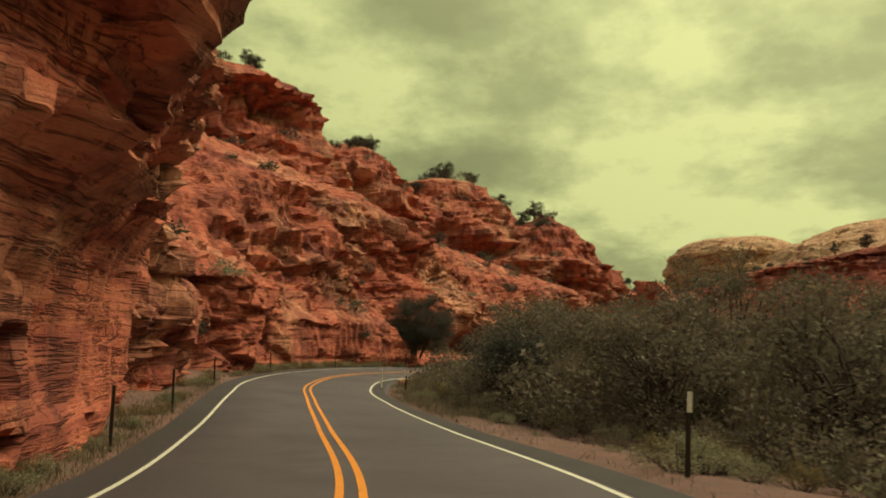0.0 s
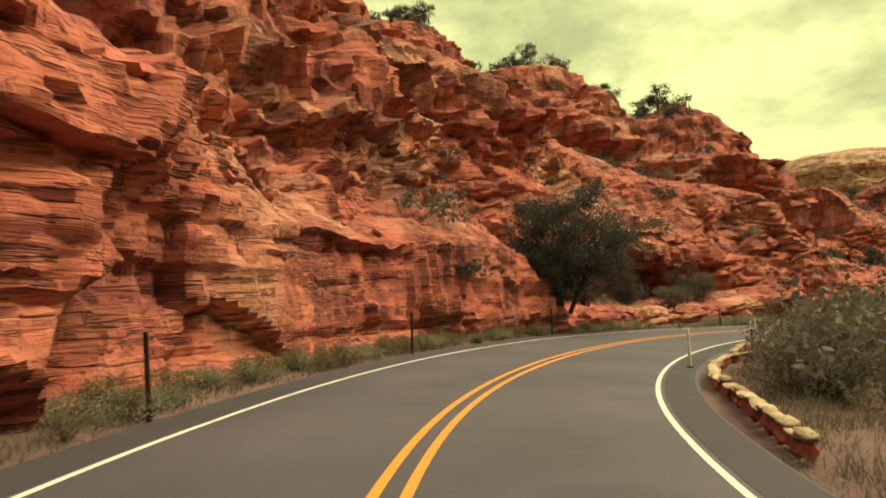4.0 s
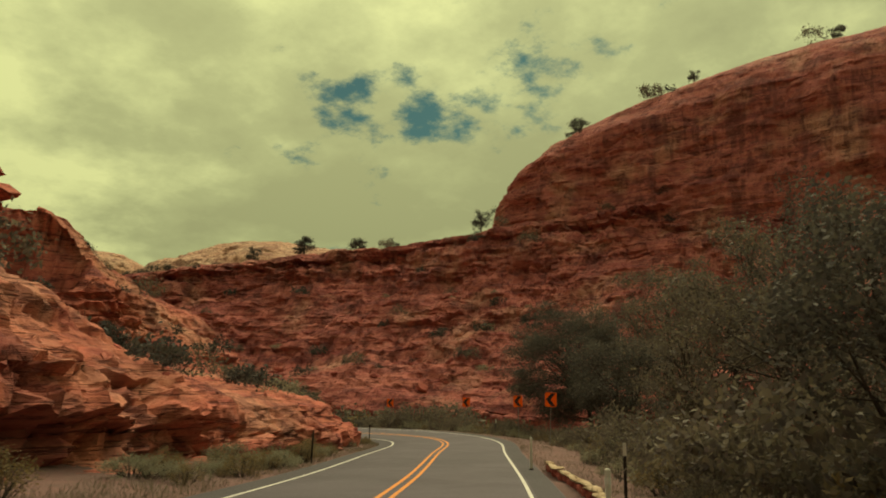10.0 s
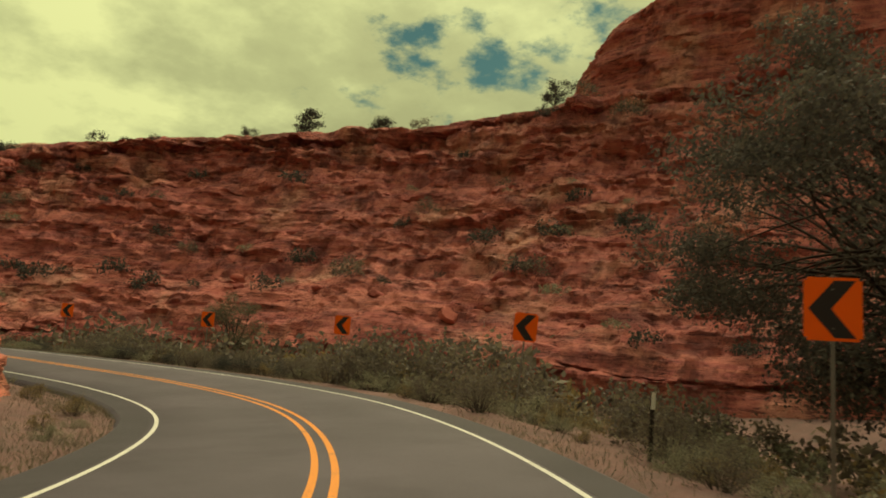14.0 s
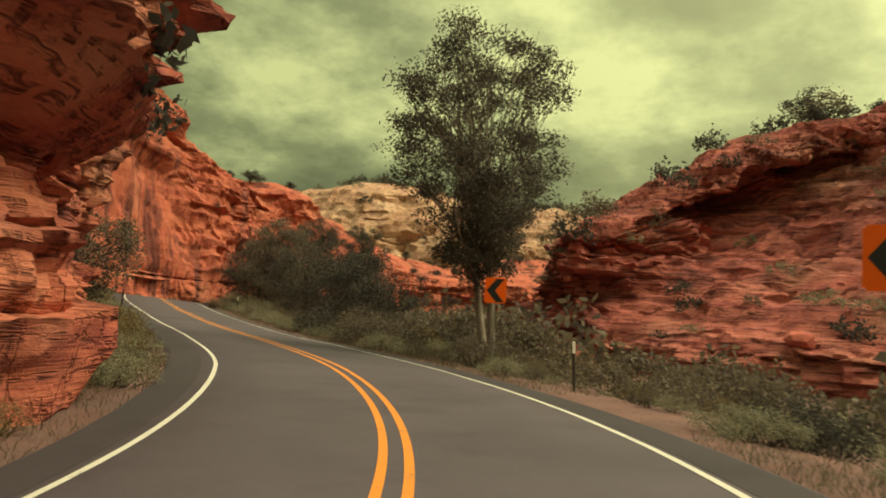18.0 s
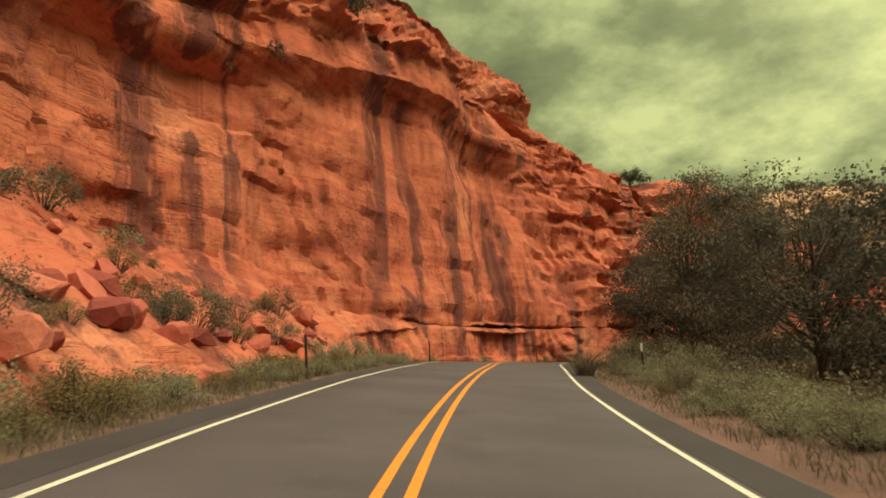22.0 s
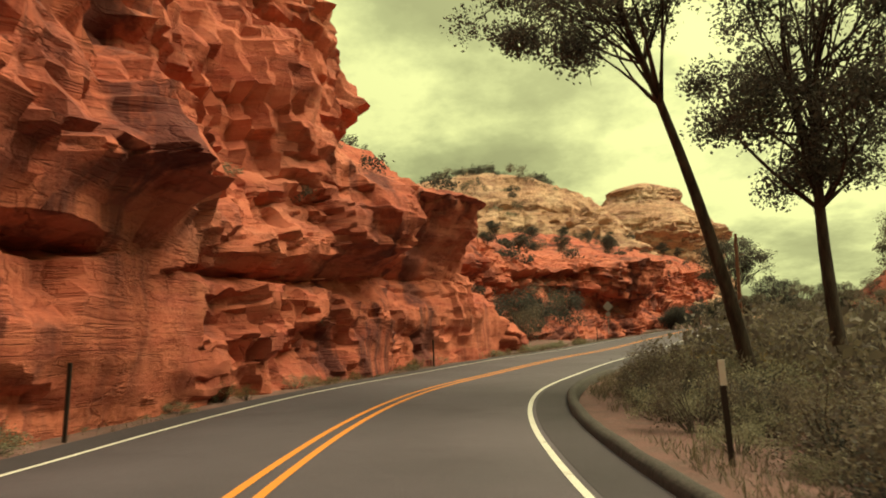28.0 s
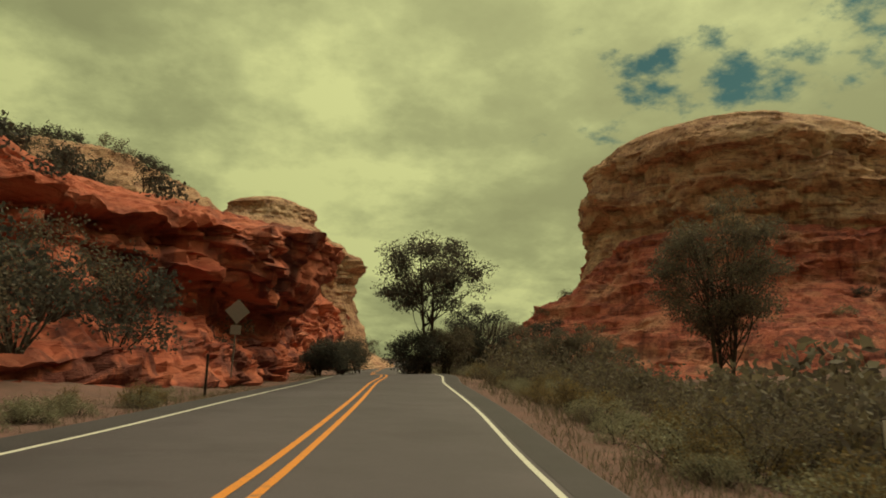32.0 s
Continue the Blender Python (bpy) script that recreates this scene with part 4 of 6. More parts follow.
def blade_arrays(bases, height, width, rng, spread=0.35):
    n = len(bases)
    a = rng.uniform(0, 2 * np.pi, n)
    h = height * rng.uniform(0.5, 1.3, n)
    lean = rng.normal(size=(n, 2)) * spread * h[:, None]
    d = np.stack([np.cos(a), np.sin(a), 0 * a], 1) * (width * rng.uniform(0.6, 1.3, n))[:, None]
    top = bases + np.c_[lean, h]
    midp = bases + np.c_[lean * 0.3, h * 0.6]
    p = np.stack([bases - d, bases + d, midp + d * 0.7, top, midp - d * 0.7], 1).reshape(-1, 3)
    f = (np.arange(n)[:, None] * 5 + np.array([0, 1, 2, 4])[None]).tolist()
    t = (np.arange(n)[:, None] * 5 + np.array([4, 2, 3])[None]).tolist()
    return p, f + t


def tube_arrays(path, radii, sides=6):
    path = np.asarray(path, float)
    n = len(path)
    d = np.gradient(path, axis=0)
    d /= np.linalg.norm(d, axis=1)[:, None] + 1e-9
    ref = np.where(np.abs(d[:, 2:3]) > 0.9, [[1.0, 0, 0]], [[0, 0, 1.0]])
    u = np.cross(d, ref)
    u /= np.linalg.norm(u, axis=1)[:, None] + 1e-9
    v = np.cross(d, u)
    a = np.linspace(0, 2 * np.pi, sides, endpoint=False)
    p = path[:, None] + (u[:, None] * np.cos(a)[None, :, None] + v[:, None] * np.sin(a)[None, :, None]) * np.asarray(radii, float)[:, None, None]
    i, j = np.meshgrid(np.arange(n - 1), np.arange(sides), indexing="ij")
    j2 = (j + 1) % sides
    f = np.stack([i * sides + j, i * sides + j2, (i + 1) * sides + j2, (i + 1) * sides + j], -1).reshape(-1, 4)
    return p.reshape(-1, 3), f


def joined(pieces):
    vs, fs, n = [], [], 0
    for p, f in pieces:
        vs.append(p)
        fs += [[n + i for i in q] for q in (f.tolist() if hasattr(f, "tolist") else f)]
        n += len(p)
    return np.concatenate(vs), fs


def as_mesh(name, pieces, mat, smooth=False):
    v, f = joined(pieces)
    me = bpy.data.meshes.new(name)
    me.from_pydata(v.tolist(), [], f)
    me.materials.append(mat)
    if smooth:
        me.polygons.foreach_set("use_smooth", [True] * len(me.polygons))
    return me


def limb(a, b, r0, r1, rng, bow=0.12, n=6):
    a, b = np.asarray(a, float), np.asarray(b, float)
    t = np.linspace(0, 1, n)[:, None]
    l = np.linalg.norm(b - a)
    side = rng.normal(size=3) * l * bow
    path = a + (b - a) * t + side * (t * (1 - t)) * 2 + np.array([0, 0, l * 0.10]) * (t * (1 - t)) * 2
    return path, np.linspace(r0, r1, n)


def tree(label, place, height, crown, base=0.35, lean=(0, 0), leaves=5000, leaf=0.10, clumps=38, clump=0.75, leafmat=POPLAR, bark=BARK, trunk_r=0.2, seed=1, fork=0.35, stems=1, name="tree", flat=0.0, arm=0.45):
    """A tree: tapered trunk, limbs to the clumps of its crown, and single leaves. crown: radius across and half height."""
    rng = np.random.RandomState(seed)
    top = np.array([lean[0], lean[1], height])
    wood, cloud = [], []
    cz = height - crown[1]
    ct = np.array([lean[0] * 0.85, lean[1] * 0.85, cz])
    trunks = []
    for k in range(stems):
        off = rng.normal(size=2) * (0.0 if stems == 1 else 0.35)
        end = ct * [1, 1, 1] + np.array([off[0] * crown[0], off[1] * crown[0], crown[1] * 0.35])
        path, r = limb([off[0] * 0.6, off[1] * 0.6, -0.3], end, trunk_r / (1 if stems == 1 else 1.4), trunk_r * 0.22, rng, 0.08, 12)
        wood.append(tube_arrays(path, r, 8))
        trunks.append((path, r))
    for k in range(clumps):
        d = rng.normal(size=3)
        d /= np.linalg.norm(d)
        rr = rng.uniform(0.25, 1.0)**0.5
        c = ct + d * rr * np.array([crown[0], crown[0], crown[1]])
        c[:2] *= 1 - flat * np.clip((cz - c[2]) / crown[1], 0, 1)
        if c[2] < height * base * 0.8:
            c[2] = height * base * 0.8 + rng.uniform(0, 0.6)
        path, r = trunks[rng.randint(stems)]
        i = int(np.clip((fork + rng.uniform(0, 0.5)) * len(path), 2, len(path) - 2))
        lp, lr = limb(path[i], c, r[i] * arm, 0.015, rng, 0.14, 7)
        wood.append(tube_arrays(lp, lr, 4))
        for _ in range(2):
            q = c + rng.normal(size=3) * clump * 0.8
            tp, tr = limb(lp[rng.randint(3, 6)], q, 0.022, 0.006, rng, 0.1, 4)
            wood.append(tube_arrays(tp, tr, 3))
        m = int(leaves / clumps * rng.uniform(0.6, 1.4))
        c = np.array(c)
        u = rng.normal(size=(m, 3))
        u *= (rng.uniform(0, 1, m)**0.45 / np.linalg.norm(u, axis=1))[:, None]
        cloud.append(c + u * clump * rng.uniform(1.0, 1.9) * np.array([1, 1, 0.62]))
    leaf, cloud = leaf * 0.62, [np.repeat(c, 2, 0) + rng.normal(size=(len(c) * 2, 3)) * 0.10 for c in cloud]
    ob = new(name)
    trunk = new("trunk", as_mesh("trunk", wood, bark, True))
    leafy = new("crown", as_mesh("crown", [leaf_arrays(np.concatenate(cloud), leaf, rng)], leafmat))
    for o in (trunk, leafy):
        o.parent = ob
    ob.location = place
    return tagged(ob, label, "tree")


def bush_meshes(name, seed, width, height, leaves, leaf, leafmat, clumps=14, dense=0.24):
    """The two meshes of a bush: twigs and leaves."""
    rng = np.random.RandomState(seed)
    wood, cloud = [], []
    for k in range(clumps):
        a, r = rng.uniform(0, 2 * np.pi), rng.uniform(0, 1)**0.5
        z = height * rng.uniform(0.35, 1.0) * (1 - 0.45 * r * r)
        c = np.array([math.cos(a) * r * width, math.sin(a) * r * width, z])
        p, q = limb([c[0] * 0.15, c[1] * 0.15, -0.15], c, 0.022, 0.006, rng, 0.15, 4)
        wood.append(tube_arrays(p, q, 3))
        m = leaves // clumps
        pts = c + rng.normal(size=(m, 3)) * np.array([width, width, height * 0.8]) * dense
        pts[:, 2] = np.abs(pts[:, 2])
        cloud.append(pts)
    return as_mesh(name + "_twigs", wood, BARK), as_mesh(name + "_leaves", [leaf_arrays(np.concatenate(cloud), leaf, rng)], leafmat)


KINDS = {
    "sagebrush": [bush_meshes("sagebrush", s, 0.9, 0.85, 2400, 0.026, SAGE, 26, 0.14) for s in (1, 2, 3)],
    "saltbush": [bush_meshes("saltbush", s, 1.05, 0.8, 2600, 0.027, SAGE, 30, 0.13) for s in (21, 22, 23)],
    "olive_shrub": [bush_meshes("olive_shrub", s, 1.25, 1.7, 3400, 0.034, OLIVE, 34, 0.14) for s in (4, 5, 6)],
    "rabbitbrush": [bush_meshes("rabbitbrush", s, 0.8, 1.0, 2200, 0.026, GOLDEN, 26, 0.14) for s in (7, 8)],
    "juniper_shrub": [bush_meshes("juniper_shrub", s, 1.0, 1.4, 1800, 0.044, DARK, 22, 0.16) for s in (9, 10)],
}
LABELS = {
    "saltbush": "low spreading grey green saltbush beside the road",
    "sagebrush": "grey green sagebrush growing in red soil", "olive_shrub": "tall olive green shrub beside the road",
    "rabbitbrush": "yellow flowering rabbitbrush beside the road", "juniper_shrub": "dark green juniper shrub in red soil",
}


def bush(kind, place, size, seed, turn=0.0):
    twigs, leaves = KINDS[kind][seed % len(KINDS[kind])]
    ob = new(kind)
    for nm, me in (("stem", twigs), ("foliage", leaves)):
        o = new(nm, me)
        o.parent = ob
        tagged(o, kind="stuff")
    ob.matrix_basis = Matrix.LocRotScale(place, Euler((0, 0, turn)), (size, size, size))
    return tagged(ob, LABELS[kind], "shrub", group=kind + " by the road")


def heap(name, spots, kinds, label, sizes, seed, keep=0.5):
    """Many bushes joined into one: for thickets that nobody could count."""
    rng = np.random.RandomState(seed)
    by = {}
    for (x, y, z), sz in zip(spots, sizes):
        by.setdefault(kinds[rng.randint(len(kinds))], []).append((x, y, z, sz, rng.uniform(0, 6.28), rng.randint(99)))
    for kind, rows in by.items():
        pv, pf, n = [], [], 0
        for x, y, z, sz, a, k in rows:
            me = KINDS[kind][k % len(KINDS[kind])][1]
            co = np.empty(len(me.vertices) * 3, np.float32)
            me.vertices.foreach_get("co", co)
            co = co.reshape(-1, 4, 3)
            pick = rng.rand(len(co)) < keep
            co = co[pick]
            mid = co.mean(1, keepdims=True)
            co = mid + (co - mid) / math.sqrt(keep)
            c, s = math.cos(a), math.sin(a)
            q = np.stack([co[..., 0] * c - co[..., 1] * s, co[..., 0] * s + co[..., 1] * c, co[..., 2]], -1) * sz + [x, y, z]
            pv.append(q.reshape(-1, 3))
        v = np.concatenate(pv)
        me = bpy.data.meshes.new(name)
        me.vertices.add(len(v))
        me.vertices.foreach_set("co", v.reshape(-1).astype(np.float32))
        me.loops.add(len(v))
        me.loops.foreach_set("vertex_index", np.arange(len(v), dtype=np.int32))
        me.polygons.add(len(v) // 4)
        me.polygons.foreach_set("loop_start", np.arange(0, len(v), 4, dtype=np.int32))
        me.update(calc_edges=True)
        me.materials.append(KINDS[kind][0][1].materials[0])
        tagged(new(name, me), label + " of " + kind.replace("_", " "), "thicket", kind="stuff")


def scrub():
    """Bushes along the right of the road; the nearest are things, the rest one thicket."""
    rng = np.random.RandomState(77)
    near, far, fs = [], [], []
    for s in np.arange(-2.5, 38, 0.045):
        for _ in range(3):
            o = -(5.5 + rng.gamma(1.7, 4.8))
            ss = s + rng.uniform(-0.05, 0.05)
            p = rd(float(np.clip(ss, -2.9, 38.8)), o)
            if o < -46:
                continue
            k, left, _z = road_frame([p.x], [p.y])
            if left[0] > -5.4:
                continue
            # bare stretches by the kerbs
            if 24.9 < ss < 30.6 and o > -6.4:
                continue
            if 4.6 < ss < 12.3 and o > -6.6:
                continue
            if 12.6 < ss < 14.8 and o > -7.2:
                continue
            lump = 0.75 + 0.55 * float(vnoise(np.array([p.x * 0.16]), np.array([p.y * 0.16]), np.array([0.0]), 3)[0])
            size = (0.40 + 0.075 * min(-o, 17)) * rng.uniform(0.55, 1.3) * lump
            if lump < 0.5 and rng.rand() < 0.5:
                continue
            far.append((p.x, p.y, gz(p.x, p.y) - 0.05)), fs.append((size, -o, ss))
    order = np.argsort([f[1] for f in fs])
    things = set(order[:250].tolist())
    kinds = ["sagebrush", "olive_shrub", "sagebrush", "olive_shrub", "rabbitbrush"]
    for i in things:
        ss = fs[i][2]
        kk = kinds if not 29.5 < ss < 36 else ["rabbitbrush", "sagebrush", "rabbitbrush", "olive_shrub"]
        kd = kk[rng.randint(len(kk))]
        bush(kd, far[i], fs[i][0] * (1.0 if kd != "olive_shrub" else 0.8), rng.randint(99), rng.uniform(0, 6.28))
    rest = [i for i in range(len(far)) if i not in things]
    for lo, hi, keep, tint in ((0, 13, 0.22, "dense"), (13, 99, 0.07, "distant")):
        some = [i for i in rest if lo <= fs[i][1] < hi]
        heap("thicket", [far[i] for i in some], ["sagebrush", "olive_shrub", "olive_shrub", "rabbitbrush"], tint + " thicket along the canyon floor", [fs[i][0] * 1.2 for i in some], 5, keep)
    # a thinner strip on the left, between the road and the rock
    left = []
    for s in np.arange(-2.0, 37, 0.16):
        if rng.rand() < (0.85 if 19.8 < s < 25 or 5 < s < 10 else 0.45):
            w = 6.4 if not 19.8 < s < 24.6 else 9.5
            p = rd(float(s), rng.uniform(5.3, w))
            left.append((p.x, p.y, gz(p.x, p.y) - 0.03))
    pts, vq = SPOTS["cliff_north"]
    ok = np.where((vq < 3.1) & (pts[:, 1] < rd(24.2).y + 12) & (pts[:, 2] < 6))[0]
    for i in ok[rng.randint(0, len(ok), 60)]:
        bush(["sagebrush", "olive_shrub", "rabbitbrush"][rng.randint(3)], Vector(pts[i]) - Vector((0, 0, 0.1)), rng.uniform(0.4, 1.1), rng.randint(99), rng.uniform(0, 6.28))
    for q in left[:140]:
        bush("sagebrush" if rng.rand() < 0.5 else "rabbitbrush", q, rng.uniform(0.35, 0.8), rng.randint(99), rng.uniform(0, 6.28))


def feathery_bushes():
    """Large pale sage bushes inside the last bend and along the scrub."""
    rng = np.random.RandomState(8)
    for i, (s, o, z) in enumerate(((25.5, -7.6, 1.9), (25.9, -8.6, 2.4), (26.35, -7.5, 2.1), (26.8, -8.8, 2.4), (25.2, -9.4, 2.2), (27.3, -8.0, 1.7), (28.6, -8.4, 1.5), (29.1, -9.6, 1.8), (29.5, -8.2, 1.5), (30.0, -9.6, 1.9), (30.4, -8.4, 1.6), (6.2, -8.0, 1.5), (6.6, -7.6, 1.3), (7.2, -8.0, 1.6), (8.0, -7.8, 1.4), (22.0, 8.0, 1.4), (22.5, 7.6, 1.2), (23.0, 8.4, 1.6), (24.9, 7.0, 1.2), (25.3, 7.2, 1.5), (20.6, -7.4, 1.0), (21.1, -8.0, 1.2), (21.6, -7.2, 0.9), (22.1, -8.2, 1.3), (22.5, -7.3, 1.0), (22.9, -8.0, 1.3), (23.3, -7.2, 1.0), (23.7, -7.9, 1.3), (24.1, -7.3, 1.1), (24.5, -8.0, 1.4), (24.8, -7.4, 1.2), (31.5, -8.0, 1.2), (32.2, -7.6, 1.1), (32.8, -8.2, 1.3), (20.9, 6.4, 0.8), (21.7, 6.3, 0.9), (23.4, 6.4, 0.9), (23.9, 6.6, 1.0))):
        p = rd(s, o)
        bush("sagebrush", (p.x, p.y, gz(p.x, p.y) - 0.05), z, rng.randint(99), rng.uniform(0, 6.28))
    # dark shrubs close behind the last bend's kerb, round the poplar and below the wall
    for count, lo, hi, near, wide, sizes in ((70, 27.6, 30.2, -6.1, -9.0, (0.45, 0.85)), (36, 21.0, 22.4, -6.4, -11.0, (0.7, 1.5)), (26, 19.5, 21.2, 5.2, 6.6, (0.5, 1.0)), (60, 4.8, 8.6, 5.2, 6.3, (0.4, 0.75)), (26, 0.3, 3.0, 5.0, 5.6, (0.28, 0.5)), (26, 27.0, 31.5, 5.1, 5.8, (0.25, 0.45)), (26, 22.2, 25.0, 5.4, 6.8, (0.5, 0.9)), (40, 23.6, 26.2, -6.2, -8.0, (0.5, 0.9)), (40, 17.3, 19.5, -6.0, -8.5, (0.45, 0.8)), (24, 9.3, 11.5, 5.4, 7.0, (0.6, 1.0)), (40, 6.4, 9.0, -6.3, -8.5, (0.5, 0.9)), (40, 20.8, 23.2, 5.2, 7.2, (0.6, 1.15)), (24, 23.8, 25.6, 5.3, 6.8, (0.5, 0.9)), (20, 32.0, 34.0, 5.0, 6.2, (0.4, 0.7)), (50, 31.8, 35.0, -6.0, -8.6, (0.6, 1.05)), (60, 21.8, 24.2, -5.9, -9.5, (0.55, 1.1)), (26, 11.2, 13.0, 5.4, 7.2, (0.6, 1.0))):
        for _ in range(count):
            p = rd(rng.uniform(lo, hi), near + (wide - near) * rng.rand())
            bush(["sagebrush", "saltbush", "sagebrush"][rng.randint(3)] if near < 0 and 21.5 < lo < 26 else ["olive_shrub", "saltbush", "juniper_shrub"][rng.randint(3)] if near < 0 and lo < 31 else ["saltbush", "rabbitbrush"][rng.randint(2)], (p.x, p.y, gz(p.x, p.y) - 0.05), rng.uniform(*sizes), rng.randint(99), rng.uniform(0, 6.28))
    for i, (s, o, up, z) in enumerate(((33.5, 9.0, 1.6, 1.7), (33.7, 10.2, 2.6, 1.9), (33.9, 9.2, 1.8, 1.8), (34.2, 10.4, 2.8, 2.0), (34.4, 9.0, 1.6, 1.7), (34.6, 10.0, 3.0, 1.8), (33.3, 8.0, 0.9, 1.2), (34.9, 7.6, 1.0, 1.1), (32.9, 9.5, 2.2, 1.4), (32.7, 8.6, 1.4, 1.2))):
        p = rd(s, o)
        bush("juniper_shrub" if i % 3 else "olive_shrub", (p.x, p.y, p.z + up - 0.3), z * (1.15 if i % 3 else 0.9), rng.randint(99), rng.uniform(0, 6.28))
    # a spiky pale yucca behind the kerb
    spots = np.c_[rng.normal(size=(300, 2)) * 0.12, np.zeros(300)]
    ob = new("yucca", as_mesh("yucca", [blade_arrays(spots, 1.15, 0.020, rng, 0.62)], STRAW))
    ob.location = (27.8, 240.1, gz(27.8, 240.1) + 0.05)
    tagged(ob, "pale spiky yucca clump growing beside the kerb", "yucca")
    # a dark tangle at the foot of the gully tree
    pts, vq = SPOTS["cliff_south"]
    ok = np.where(np.hypot(pts[:, 0] + 5.0, pts[:, 1] - 87.6) < 3.2)[0]
    for i in ok[rng.randint(0, len(ok), 22)]:
        bush("juniper_shrub", Vector(pts[i]) - Vector((0, 0, 0.1)), rng.uniform(0.6, 1.2), rng.randint(99), rng.uniform(0, 6.28))


def ledge_plants():
    rng = np.random.RandomState(31)
    for name, count, sizes, low in (("cliff_south", 260, (0.5, 1.4), 1.5), ("cliff_north", 130, (0.5, 1.2), 1.5), ("cliff_east", 420, (0.7, 2.0), 1.2), ("headland", 26, (0.8, 1.6), 2), ("middle_ridge", 26, (0.8, 1.6), 2), ("upper_ridge", 18, (0.8, 1.6), 2), ("dome_hill", 16, (0.8, 1.6), 2), ("upper_wall", 30, (1.2, 2.4), 1), ("butte_foot", 90, (1.2, 2.4), 1), ("pale_ridge", 110, (1.2, 2.6), 1), ("far_mesa", 50, (2.5, 4.5), 1)):
        pts, vq = SPOTS[name]
        ok = np.where(vq > low)[0]
        pick = ok[rng.randint(0, len(ok), count)]
        heap("ledge_shrubs", pts[pick] - [0, 0, 0.1], ["sagebrush", "juniper_shrub", "juniper_shrub", "olive_shrub"], "shrubs scattered over the rock ledges", rng.uniform(*sizes, count), 8 + count, 0.16)


def grass():
    rng = np.random.RandomState(12)
    for nm, mat, per, lo, hi, h, label in (("grass", GREEN_GRASS, 110, 4.5, 6.6, 0.17, "green grass along the edge of the asphalt"), ("dry_grass", STRAW, 60, 4.6, 7.4, 0.20, "dry straw coloured grass beside the road")):
        bases = []
        for s in np.arange(-2.5, 38, 0.05):
            for side in (1, -1):
                d = 1.0 if side > 0 else 0.8
                thick = float(vnoise(np.array([s * 1.7]), np.array([side * 9.0]), np.array([len(nm) * 1.0]), 4)[0])
                m = int(per * 0.5 * d * max(0.03, 0.4 + 1.6 * thick))
                p0 = rd(float(s))
                k = int(round((s + 3) / 0.05))
                o = side * (lo + (hi - lo) * rng.rand(m)**1.6)
                if 24.9 < s < 30.6 and side < 0 or 4.9 < s < 12.2 and side < 0:
                    o = o - 0.7
                t = rng.uniform(-0.3, 0.3, m)
                x = RP[k, 0] + RN[k, 0] * o + RD[k, 0] * t
                y = RP[k, 1] + RN[k, 1] * o + RD[k, 1] * t
                bases.append(np.stack([x, y, 0 * x], 1))
        b = np.concatenate(bases)
        b[:, 2] = ground_height(b[:, 0], b[:, 1]) - 0.02
        me = as_mesh(nm, [blade_arrays(b, h, 0.007, rng, 0.75)], mat)
        tagged(new(nm, me), label, "grass", kind="stuff")


def verge_grass():
    """Thicker grass where the verge is green."""
    rng = np.random.RandomState(15)
    for s0, s1, near, wide, count, h in ((2.6, 4.9, -4.9, -8.5, 9000, 0.34), (5.2, 9.0, -5.6, -8.0, 6000, 0.3), (19.6, 25.0, 4.8, 7.2, 11000, 0.32), (20.5, 25.0, -4.9, -6.2, 4000, 0.25), (25.3, 31.0, -5.3, -6.8, 4000, 0.26), (0.6, 6.5, 4.9, 6.2, 6500, 0.28), (30.0, 35.0, -4.9, -6.6, 4500, 0.3), (8.0, 12.0, 4.9, 7.0, 4500, 0.26)):
        k = rng.randint(int((s0 + 3) / 0.05), int((s1 + 3) / 0.05), count)
        o = near + (wide - near) * rng.rand(count)
        x = RP[k, 0] + RN[k, 0] * o + RD[k, 0] * rng.uniform(-0.3, 0.3, count)
        y = RP[k, 1] + RN[k, 1] * o + RD[k, 1] * rng.uniform(-0.3, 0.3, count)
        keep = vnoise(x * 0.7, y * 0.7, 0 * x, 6) > -0.25
        b = np.stack([x, y, ground_height(x, y) - 0.02], 1)[keep]
        half = len(b) // 2
        for pts, mat, label in ((b[:half], GREEN_GRASS, "tufts of yellowish green grass on the verge"), (b[half:], STRAW, "tufts of dry straw coloured grass on the verge")):
            tagged(new("grass_tufts", as_mesh("grass_tufts", [blade_arrays(pts, h, 0.009, rng, 0.5)], mat)), label, "grass", kind="stuff")


def on_ground(x, y, up=0.0):
    return Vector((x, y, gz(x, y) + up))


